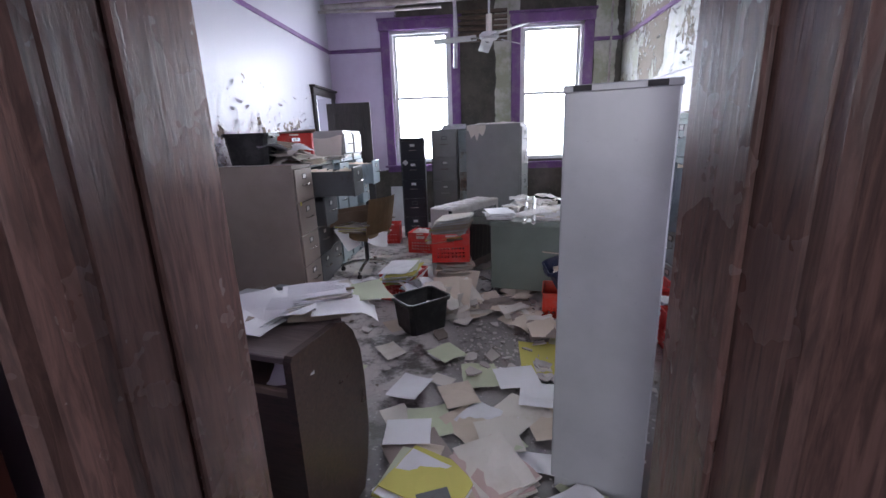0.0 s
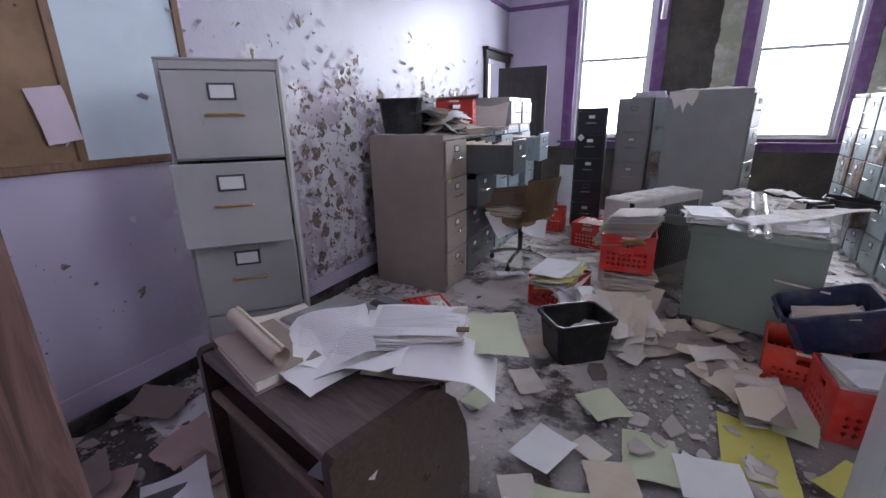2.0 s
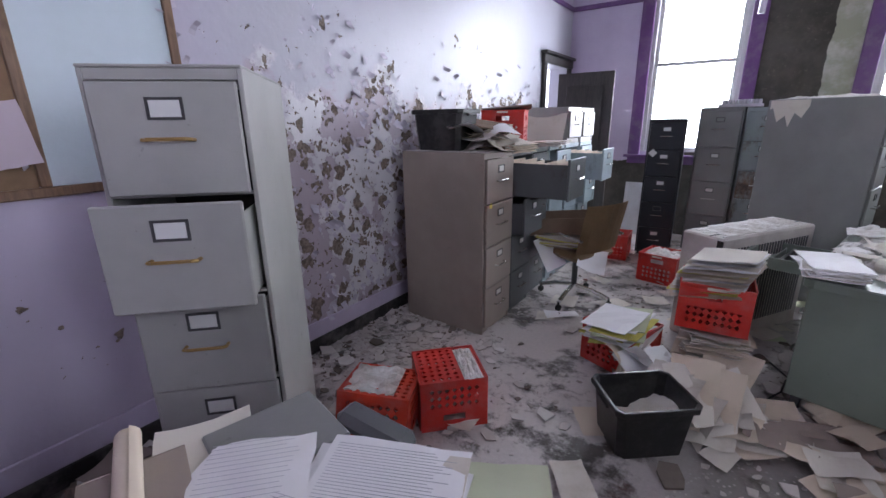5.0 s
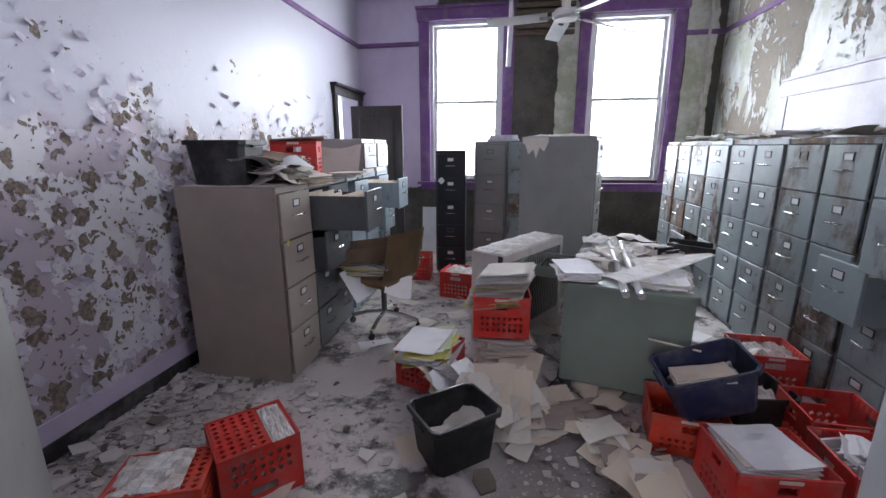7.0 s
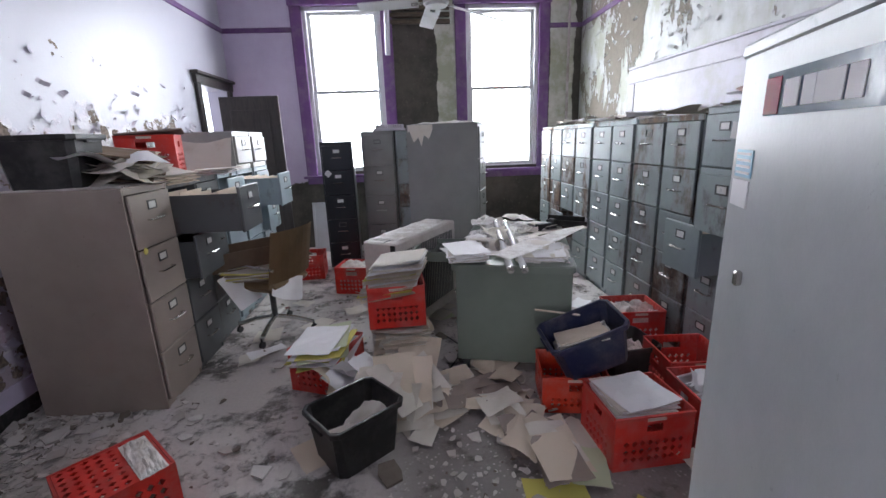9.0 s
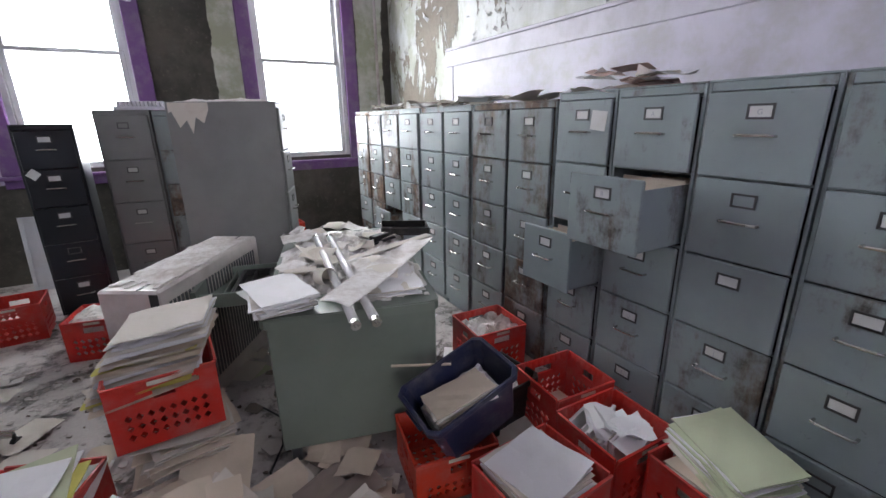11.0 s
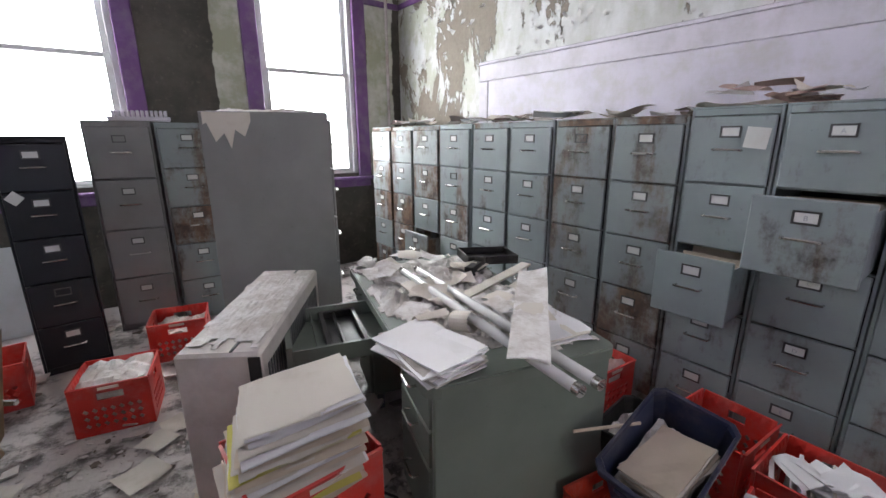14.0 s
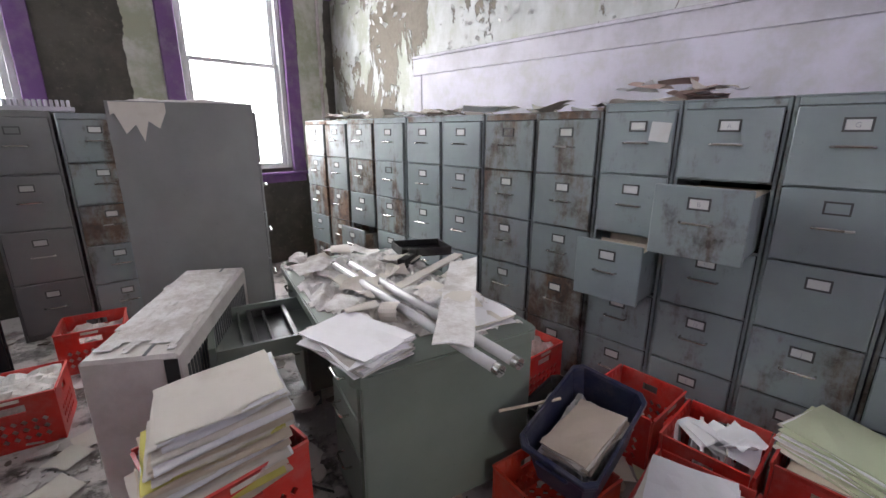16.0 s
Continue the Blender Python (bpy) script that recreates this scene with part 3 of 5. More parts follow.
def filing_cabinet(m, w, d, h, drawers, paint, label, opens=None, handle=None, group="", letters=None, missing=(), card=(0.085, 0.052)):
    """Front at local y = 0, facing -y; opens: drawer number from the top and how far it is pulled out."""
    opens, letters, handle = opens or {}, letters or {}, handle or M_CHROME
    cab = thing("filing_cabinet", m, label, "filing cabinet", group)
    t, top, foot = 0.014, 0.035, 0.05
    pitch = (h - top - foot) / drawers

    def piece(name, *dims):
        part(name, shared((name, w, d, h, drawers, paint.name, dims[0]), lambda: mesh_of(name, boxes(*dims, bevel=0.002), paint)), paint, cab)

    piece("side_panel", (-w / 2, -w / 2 + t, 0.004, d, 0, h - 0.003))
    piece("side_panel", (w / 2 - t, w / 2, 0.004, d, 0, h - 0.003))
    piece("back_panel", (-w / 2 + t, w / 2 - t, d - t, d, 0, h - 0.003))
    piece("top_panel", (-w / 2, w / 2, 0, d, h - 0.003, h + 0.005))
    piece("top_rail", (-w / 2 + t, w / 2 - t, 0.004, 0.03, h - top, h - 0.0035))
    piece("plinth", (-w / 2 + t, w / 2 - t, 0.012, d - t, 0, foot - 0.004))
    for k in range(1, drawers):
        piece("divider_rail", (-w / 2 + t, w / 2 - t, 0.006, 0.03, foot + k * pitch - 0.004, foot + k * pitch + 0.004))
    # near-black sheet part-way back, standing in for the shade behind the drawers
    part("inside", shared(("inside", w, d, h, drawers), lambda: mesh_of("inside", boxes((-w / 2 + t + 0.001, w / 2 - t - 0.001, d * 0.6, d * 0.6 + 0.01, foot, h - top)), M_SHADECOVER)), M_SHADECOVER, cab)
    for k in range(drawers):
        out = opens.get(k, 0.0)
        zc = h - top - (k + 0.5) * pitch
        fw, fh = w - 2 * t - 0.006, pitch - 0.008
        dr = part("drawer", shared(("front", fw, round(fh, 4), paint.name), lambda: mesh_of("drawer", boxes((-fw / 2, fw / 2, -0.014, 0.004, -fh / 2, fh / 2), bevel=0.0045), paint)), paint, cab, m=pose(rng.uniform(-0.001, 0.001), -out - rng.uniform(0, 0.003), zc))
        if out:
            dep = d - 0.08
            part("tray", shared(("tray", fw, round(fh, 4), dep, paint.name), lambda: mesh_of("tray", boxes((-fw / 2 + 0.012, -fw / 2 + 0.016, 0.004, dep, -fh / 2 + 0.01, fh / 2 - 0.04), (fw / 2 - 0.016, fw / 2 - 0.012, 0.004, dep, -fh / 2 + 0.01, fh / 2 - 0.04),
                                                                                                              (-fw / 2 + 0.016, fw / 2 - 0.016, 0.004, dep, -fh / 2 + 0.01, -fh / 2 + 0.014)), paint)), paint, dr)
            if out > 0.15:
                def files():
                    bm = bmesh.new()
                    y = 0.03
                    while y < dep - 0.05:
                        add_box(bm, -fw / 2 + 0.03, fw / 2 - 0.03, 0, 0.003, -fh / 2 + 0.016, fh / 2 - 0.05 + rng.uniform(-0.02, 0.03), m=Matrix.Translation((0, y, 0)) @ pose(0, 0, 0, rng.uniform(-6, 6)))
                        y += rng.uniform(0.012, 0.05)
                    return mesh_of("hanging_file", bm, M_MANILA)
                tagged(part("hanging_file", shared(("files", fw, round(fh, 4), dep), files), M_MANILA, dr, "worn manila files"), kind="stuff")
        if k not in missing:
            part("handle", shared(("handle", round(w, 2), handle.name), lambda: mesh_of("handle", handle_bm(0.30 * w), handle)), handle, dr, m=pose(0, -0.014, 0.0))
        part("label_holder", shared(("holder", *card), lambda: mesh_of("label_holder", holder_bm(*card), M_HOLDER)), M_HOLDER, dr, m=pose(0, -0.0145, fh * 0.27))
        if rng.random() < 0.93:
            cd = part("card", shared(("card", *card), lambda: mesh_of("card", boxes((-card[0] / 2 + 0.008, card[0] / 2 - 0.008, -0.002, 0.0005, -card[1] / 2 + 0.008, card[1] / 2 - 0.008)), M_CARD)), M_CARD, dr, m=pose(0, -0.0148, fh * 0.27))
            if k in letters:
                letter(letters[k], cd, -0.002)
    return cab


# right-hand row, facing the room
edges = [8.52, 8.115, 7.72, 7.305, 6.885, 6.477, 6.09, 5.68, 5.28, 4.905, 4.505, 4.10, 3.70, 3.30, 2.90, 2.50]
RC_X, RC_H = 3.217, 1.605
row_opens = {8: {2: 0.20}, 9: {1: 0.27}, 10: {}, 2: {3: 0.12}, 12: {2: 0.35}}
row_letters = {9: {0: "A", 1: "B", 2: "C", 3: "D", 4: "E"}, 10: {0: "G", 1: "H", 3: "J"}}
for i, (a, b) in enumerate(zip(edges, edges[1:])):
    rust = i in (0, 1, 2, 6, 7)
    hh = RC_H + (0.03 if i >= 8 else 0.0)
    filing_cabinet(pose(RC_X + rng.uniform(-0.006, 0.006), (a + b) / 2, 0, 0, 0, -90), a - b - 0.006, 0.66, hh, 5, M_GREYR if rust else M_GREY,
                   "rust-streaked grey steel filing cabinet of five drawers" if rust else "grey-green steel filing cabinet of five drawers", row_opens.get(i), None, "filing cabinets in the long row", row_letters.get(i), (2,) if i == 10 else ())
bm = boxes((-0.001, 0.0, -0.045, 0.045, -0.045, 0.045))
solo("taped_note", bm, M_CARD, pose(RC_X - 0.019, 4.985, 1.50, 6, 0, 0), "pale blank note taped to a drawer", "note")

# tan cabinet and the row behind it on the left wall, facing the room
filing_cabinet(pose(-0.116, 5.285, 0, 0, 0, 90), 0.43, 0.70, 1.315, 4, M_TAN, "tall tan steel filing cabinet with plaster on top", group="cabinets by the lilac wall")
left_row = [(5.505, 5.90, M_DARKSTEEL, {0: 0.42, 1: 0.10}), (5.905, 6.30, M_DARKSTEEL, {}), (6.305, 6.70, M_BLUEGREY, {0: 0.05}), (6.705, 7.10, M_BLUEGREY, {0: 0.34}), (7.105, 7.50, M_BLUEGREY, {1: 0.06})]
for a, b, paint, op in left_row:
    filing_cabinet(pose(-0.14 + rng.uniform(-0.02, 0.02), (a + b) / 2, 0, 0, 0, 90), b - a - 0.004, 0.68, 1.30, 4, paint, "steel filing cabinet with some drawers pulled open", op, group="cabinets by the lilac wall")
for a in (6.66, 7.08):
    filing_cabinet(pose(-0.12, a + 0.2, 1.307, 0, 0, 90), 0.39, 0.55, 0.33, 1, M_LGREY, "pale card-index drawer unit lying on the cabinets", group="card drawers")

bm = bmesh.new()
tube(bm, [(0, 0, 0), (0.0015, 0, 0)], 0.02, 16)
solo("sticker", bm, M_YELLOW, pose(-0.0995, 5.137, 0.963), "round yellow sticker on the tan cabinet", "sticker")
solo("sticker", boxes((-0.032, 0.032, -0.0015, 0, -0.032, 0.032)), M_CARD, pose(0.455, 7.805, 1.165, 0, 45, 5), "small white note on the black cabinet", "note")

# near cabinet beside the board, black cabinet, grey pair, and the big one turned sideways
filing_cabinet(pose(-0.064, 3.168, 0, 0, 0, 45), 0.415, 0.62, 1.68, 5, M_LGREY, "light grey steel filing cabinet with a drawer ajar", {1: 0.11, 2: 0.01}, M_BRASS, card=(0.095, 0.06))
filing_cabinet(pose(0.565, 7.83, 0, 0, 0, 5), 0.36, 0.66, 1.518, 5, M_BLACKSTEEL, "narrow black steel filing cabinet before the window")
filing_cabinet(pose(1.013, 8.335, 0, 0, 0, -6), 0.42, 0.66, 1.63, 4, M_MID, "grey steel filing cabinet below the window")
filing_cabinet(pose(1.443, 8.27, 0, 0, 0, -6), 0.41, 0.66, 1.62, 5, M_GREYR, "rusty grey steel filing cabinet below the window")
filing_cabinet(pose(2.153, 7.19, 0, 0, 0, 72), 0.44, 0.735, 1.655, 5, M_MID, "big grey steel cabinet standing sideways, paint peeling")


# ---- storage cabinet by the door ----
lock = thing("storage_cabinet", pose(1.832, 2.915, 0, 0, 0, -20), "tall pale grey steel storage cabinet with stickers", "storage cabinet")
LW, LD, LH = 0.36, 0.69, 1.666      # local x along the narrow side, y along the broad face
part("body", boxes((0, LW, 0, LD, 0.06, LH), bevel=0.006), M_LOCKER, lock)
part("plinth", boxes((0.015, LW - 0.015, 0.015, LD - 0.015, 0, 0.06)), M_LOCKER, lock)
part("top_lip", boxes((-0.004, LW + 0.004, -0.004, LD + 0.004, LH - 0.022, LH + 0.004), bevel=0.004), M_LOCKER, lock)
for x in (0.03, LW - 0.10):
    # thin near-black plate that paints the shade of a slot
    part("hinge_slot", boxes((x, x + 0.06, -0.006, -0.003, LH - 0.018, LH + 0.001)), M_SHADECOVER, lock)
part("latch", boxes((-0.014, 0.001, 0.556, 0.570, 1.215, 1.245), bevel=0.004), M_CHROME, lock, "small worn latch")
part("poster", boxes((-0.002, 0.0, 0.18, 0.568, 1.532, 1.602)), plain("poster_dark_blue", (0.10, 0.13, 0.19), 0.14, vary=0.05), lock, "torn sports poster")
poster_red = plain("poster_red", (0.36, 0.03, 0.07), 0.14)
part("poster_emblem", boxes((-0.0035, -0.0021, 0.512, 0.566, 1.534, 1.594), bevel=0.0005), poster_red, lock)
for k, y in enumerate((0.452, 0.407, 0.371, 0.339, 0.298)):
    part("poster_bar", boxes((-0.0035, -0.0021, y, y + (0.045 if k == 0 else 0.034), 1.544, 1.586)), M_PAPER, lock)
part("sticker", boxes((-0.002, 0.0, 0.585, 0.662, 1.42, 1.472)), plain("blue_sticker", (0.22, 0.42, 0.55), 0.4), lock)
for k in range(4):
    part("sticker_bar", boxes((-0.0032, -0.0021, 0.592, 0.655, 1.426 + k * 0.012, 1.431 + k * 0.012)), M_PAPER, lock)
part("sticker", boxes((-0.002, 0.0, 0.590, 0.668, 1.362, 1.414)), M_PAPER, lock)

# ---- lectern desk by the door ----
pod = thing("lectern_desk", pose(0.89, 2.532, 0, 0, 0, 166), "dark walnut laminate desk with curved end panels", "desk")
# local x runs from the door-side corner along the front, y (negative) into the room


def end_panel():
    bm = bmesh.new()
    out = [(0, 0), (0, 0.825), (-0.012, 0.84), (-0.28, 0.84), (-0.325, 0.825), (-0.385, 0.765), (-0.43, 0.655), (-0.445, 0.515), (-0.445, 0.28), (-0.415, 0.13), (-0.365, 0.0)]
    a = [bm.verts.new((0, y, z)) for y, z in out]
    b = [bm.verts.new((0.03, y, z)) for y, z in out]
    for i in range(len(out)):
        j = (i + 1) % len(out)
        bm.faces.new((a[i], a[j], b[j], b[i]))
    bm.faces.new(a[::-1])
    bm.faces.new(b)
    return bm


PL = 0.60
part("end_panel", end_panel(), M_POD, pod, m=pose(-0.03, 0, 0))
part("end_panel", end_panel(), M_POD, pod, m=pose(PL, 0, 0))
part("top", boxes((0.001, PL - 0.001, -0.36, -0.006, 0.808, 0.833), bevel=0.003), M_PODTOP, pod, "greyish worn laminate top")
part("shelf", boxes((0.001, PL - 0.001, -0.36, -0.03, 0.68, 0.70)), M_POD, pod)
part("front_panel", boxes((0.001, PL - 0.001, -0.06, -0.04, 0.08, 0.678)), M_POD, pod)
part("front_rail", boxes((0.001, PL - 0.001, -0.028, -0.008, 0.68, 0.705), bevel=0.003), M_PODEDGE, pod)
part("back_panel", boxes((0.001, PL - 0.001, -0.38, -0.361, 0.08, 0.80)), M_POD, pod)

# ---- paper ----
SHEET_CACHE = {}


def sheet_mesh(w, h, seed, curl, material, thick=0.0012):
    key = (w, h, seed, curl, material.name, thick)
    if key not in SHEET_CACHE:
        r = random.Random(seed)
        nx, ny = 6, 7
        ph, ax, ay = r.uniform(0, 6), r.uniform(-1, 1), r.uniform(-1, 1)
        bm = bmesh.new()
        rows = []
        for side in (0, 1):
            g = []
            for j in range(ny):
                for i in range(nx):
                    u, v = i / (nx - 1) - 0.5, j / (ny - 1) - 0.5
                    z = curl * (1.0 + math.sin(3.1 * (u * ax + v * ay) * 2 + ph)) * 0.5 + curl * 2.2 * max(0, u * ax + v * ay) ** 2 + 0.001
                    edge = 0.004 * noise.noise((u * 9 + seed, v * 9, 1.7))
                    g.append(bm.verts.new((u * w + edge, v * h + edge, z + side * thick)))
            rows.append(g)
        for side, g in enumerate(rows):
            for j in range(ny - 1):
                for i in range(nx - 1):
                    q = [g[j * nx + i], g[j * nx + i + 1], g[(j + 1) * nx + i + 1], g[(j + 1) * nx + i]]
                    bm.faces.new(q if side else q[::-1])
        SHEET_CACHE[key] = mesh_of("paper_sheet", bm, material)
        for p in SHEET_CACHE[key].polygons:
            p.use_smooth = True
    return SHEET_CACHE[key]


def sheet(x, y, z, rz, material, label, w=0.216, h=0.28, curl=0.012, tilt=(0, 0), group="loose papers", seed=None, name="paper_sheet"):
    seed = rng.randrange(8) if seed is None else seed
    return solo(name, sheet_mesh(w, h, seed, curl, material), None, pose(x, y, z, tilt[0], tilt[1], rz), label, "paper", group)


def paper_stack(x, y, z, rz, n, materials, label, w=0.23, h=0.30, step=0.012, jitter=0.03, tilt=(0, 0), name="paper_stack"):
    """A slumped pile: each leaf bundle is a part."""
    st = thing(name, pose(x, y, z, tilt[0], tilt[1], rz), label, "paper pile")
    dx = dy = 0.0
    n, step = n * 2, step / 2
    for k in range(n):
        dx, dy = dx * 0.7 + rng.uniform(-jitter, jitter), dy * 0.7 + rng.uniform(-jitter, jitter)
        th = step * rng.uniform(0.7, 1.0)
        key = ("bundle", round(w, 3), round(h, 3), rng.randrange(4), materials[k % len(materials)].name)

        def bundle():
            bm = bmesh.new()
            nx, ny = 5, 6
            grids = []
            for s in (0, 1):
                g = [bm.verts.new(((i / (nx - 1) - 0.5) * w + 0.006 * noise.noise((i * 3.1, j * 2.3, key[3] * 5.0)), (j / (ny - 1) - 0.5) * h + 0.006 * noise.noise((j * 2.7, i * 3.3, key[3] * 7.0)),
                                   s * 0.0045 + 0.008 * noise.noise((i * 0.9, j * 0.8, key[3] * 3.0)) + 0.012 * max(0, (i - 2.6) * (key[3] - 1.4) * 0.2) ** 2)) for j in range(ny) for i in range(nx)]
                grids.append(g)
                for j in range(ny - 1):
                    for i in range(nx - 1):
                        q = [g[j * nx + i], g[j * nx + i + 1], g[(j + 1) * nx + i + 1], g[(j + 1) * nx + i]]
                        bm.faces.new(q if s else q[::-1])
            rim = [i for i in range(nx)] + [j * nx + nx - 1 for j in range(1, ny)] + [(ny - 1) * nx + i for i in range(nx - 2, -1, -1)] + [j * nx for j in range(ny - 2, 0, -1)]
            for a, b in zip(rim, rim[1:] + rim[:1]):
                bm.faces.new((grids[0][a], grids[0][b], grids[1][b], grids[1][a]))
            return mesh_of("folder", bm, materials[k % len(materials)])

        part("folder", shared(key, bundle), None, st, m=pose(dx, dy, 0.004 + k * step, rng.uniform(-2, 2), rng.uniform(-2, 2), rng.uniform(-11, 11)))
    return st


def printed(ob, w, h, z=0.02, lines=19):
    """Rows of unreadable print on a sheet."""
    bm = bmesh.new()
    for k in range(lines):
        y = h / 2 - 0.03 - k * (h - 0.06) / lines
        add_box(bm, -w / 2 + 0.02, w / 2 - 0.02 - rng.uniform(0, 0.05), y, y + 0.0010, z, z + 0.0004)
    part("print", bm, M_INK, ob, "rows of faint print")


# ---- bins and crates ----
def bin_thing(m, w, d, h, material, label, fill=None, name="storage_bin"):
    """Tapered tote with a rolled rim, open at the top; local origin at the middle of its base."""
    b = thing(name, m, label, "bin")
    k = 0.86
    bm = bmesh.new()

    def ring(s, z, inset=0.0):
        c = 0.03
        a, e = w / 2 * s - inset, d / 2 * s - inset
        return [bm.verts.new((x, y, z)) for x, y in ((-a + c, -e), (a - c, -e), (a, -e + c), (a, e - c), (a - c, e), (-a + c, e), (-a, e - c), (-a, -e + c))]

    seq = [ring(k, 0), ring(0.985, h - 0.03), ring(1.07, h - 0.03), ring(1.08, h - 0.022), ring(1.08, h - 0.004), ring(1.065, h), ring(1.0, h), ring(0.975, h - 0.012), ring(k, 0.012, 0.006)]
    for p, q in zip(seq, seq[1:]):
        for i in range(8):
            bm.faces.new((p[i], p[(i + 1) % 8], q[(i + 1) % 8], q[i]))
    bm.faces.new(seq[0][::-1])
    bm.faces.new(seq[-1])
    part("shell", bm, material, b)
    for s in (-1, 1):
        part("grip", boxes((s * w * 0.535 - 0.01, s * w * 0.535 + 0.01, -0.06, 0.06, h - 0.045, h - 0.030), bevel=0.004), material, b)
    return b


def lattice(bm, x0, x1, z0, z1, nx, nz, rib):
    """Cells with a diamond hole each, welded into one sheet in the plane y = 0."""
    cw, ch = (x1 - x0) / nx, (z1 - z0) / nz
    for i in range(nx):
        for k in range(nz):
            x, z = x0 + i * cw, z0 + k * ch
            mids = [(x + cw / 2, z), (x + cw, z + ch / 2), (x + cw / 2, z + ch), (x, z + ch / 2)]
            ends = [(x + cw / 2, z + rib), (x + cw - rib, z + ch / 2), (x + cw / 2, z + ch - rib), (x + rib, z + ch / 2)]
            corners = [(x + cw, z), (x + cw, z + ch), (x, z + ch), (x, z)]
            for a in range(4):
                b = (a + 1) % 4
                bm.faces.new([bm.verts.new((p, 0, q)) for p, q in (mids[a], corners[a], mids[b], ends[b], ends[a])])


def moulded(name, bm, thick, material):
    bmesh.ops.remove_doubles(bm, verts=list(bm.verts), dist=0.0004)
    bmesh.ops.recalc_face_normals(bm, faces=list(bm.faces))
    bmesh.ops.solidify(bm, geom=list(bm.faces), thickness=thick)
    return mesh_of(name, bm, material)


def crate_wall(L, h, material):
    """One side: rim, hand slot, solid bands and corner posts round a diamond lattice, all one moulding."""
    bm = bmesh.new()
    n = max(5, round((L - 0.08) / 0.036))
    e = L / 2 - 0.04
    xs = [-L / 2] + [-e + 2 * e * i / n for i in range(n + 1)] + [L / 2]
    slot = [-e + 2 * e * i / n for i in range(n + 1)]
    lo, hi = slot[n // 2 - 1], slot[n // 2 + 2 if n % 2 else n // 2 + 1]
    z0, z1 = 0.035, h - 0.12
    nz = max(2, round((z1 - z0) / 0.036))
    zs = [0, z0] + [z0 + (z1 - z0) * k / nz for k in range(1, nz + 1)] + [h - 0.085, h - 0.045, h]
    for i in range(len(xs) - 1):
        for k in range(len(zs) - 1):
            a, b, c, d = xs[i], xs[i + 1], zs[k], zs[k + 1]
            inner = 0 < i < len(xs) - 2
            if inner and 0 < k <= nz:
                continue
            if inner and k == nz + 2 and a > lo - 0.001 and b < hi + 0.001:
                continue
            bm.faces.new([bm.verts.new((p, 0, q)) for p, q in ((a, c), ((a + b) / 2, c), (b, c), (b, (c + d) / 2), (b, d), ((a + b) / 2, d), (a, d), (a, (c + d) / 2))])
    lattice(bm, -e, e, z0, z1, n, nz, 0.0045)
    bmesh.ops.remove_doubles(bm, verts=list(bm.verts), dist=0.0004)
    for v in bm.verts:
        if v.co.z > h - 0.001:
            v.co.y = -0.006
    return moulded("side_wall", bm, -0.010, material)


def crate_base(w, d, material):
    bm = bmesh.new()
    lattice(bm, -w / 2 + 0.012, w / 2 - 0.012, -d / 2 + 0.012, d / 2 - 0.012, 8, 8, 0.006)
    for v in bm.verts:
        v.co = (v.co.x, v.co.z, 0.002)
    return moulded("base_grid", bm, -0.008, material)


def crate(m, material=None, label="red plastic milk crate", w=0.35, d=0.33, h=0.28, tag=True):
    material = material or M_RED
    c = thing("milk_crate", m, label, "crate", "milk crates")
    long = shared(("cratewall", w, h, material.name), lambda: crate_wall(w, h, material))
    short = shared(("cratewall", d - 0.024, h, material.name), lambda: crate_wall(d - 0.024, h, material))
    for me, x, y, rz in ((long, 0, -d / 2, 0), (long, 0, d / 2, 180), (short, w / 2, 0, 90), (short, -w / 2, 0, -90)):
        part("side_wall", me, None, c, m=pose(x, y, 0, 0, 0, rz))
    part("base_grid", shared(("cratebase", w, d, material.name), lambda: crate_base(w, d, material)), None, c)
    if tag:
        part("name_plate", boxes((-0.045, 0.045, -d / 2 - 0.008, -d / 2 - 0.0065, h - 0.024, h - 0.008)), M_PAPER2, c, "pale blank plate")
    return c


def filler(m, w, d, hgt, material, label, bumps=0.02, name="crumpled_paper"):
    """Crumpled papers or soaked rubbish filling a container."""
    bm = bmesh.new()
    nx = ny = 12
    g = []
    s = rng.random() * 50
    for j in range(ny):
        for i in range(nx):
            u, v = i / (nx - 1) - 0.5, j / (ny - 1) - 0.5
            fall = max(abs(u), abs(v)) * 2
            z = hgt + bumps * 1.6 * noise.noise((u * 5 + s, v * 5, 0)) + bumps * noise.noise((u * 15 + s, v * 15, 3)) - 0.04 * max(0, fall - 0.75)
            g.append(bm.verts.new((u * w, v * d, z)))
    low = [bm.verts.new((v.co.x, v.co.y, 0.014)) for v in g]
    for grid, flip in ((g, False), (low, True)):
        for j in range(ny - 1):
            for i in range(nx - 1):
                q = [grid[j * nx + i], grid[j * nx + i + 1], grid[(j + 1) * nx + i + 1], grid[(j + 1) * nx + i]]
                bm.faces.new(q[::-1] if flip else q)
    rim = list(range(nx)) + [j * nx + nx - 1 for j in range(1, ny)] + [(ny - 1) * nx + i for i in range(nx - 2, -1, -1)] + [j * nx for j in range(ny - 2, 0, -1)]
    for a, b in zip(rim, rim[1:] + rim[:1]):
        bm.faces.new((low[a], low[b], g[b], g[a]))
    return solo(name, bm, material, m, label, "paper fill")


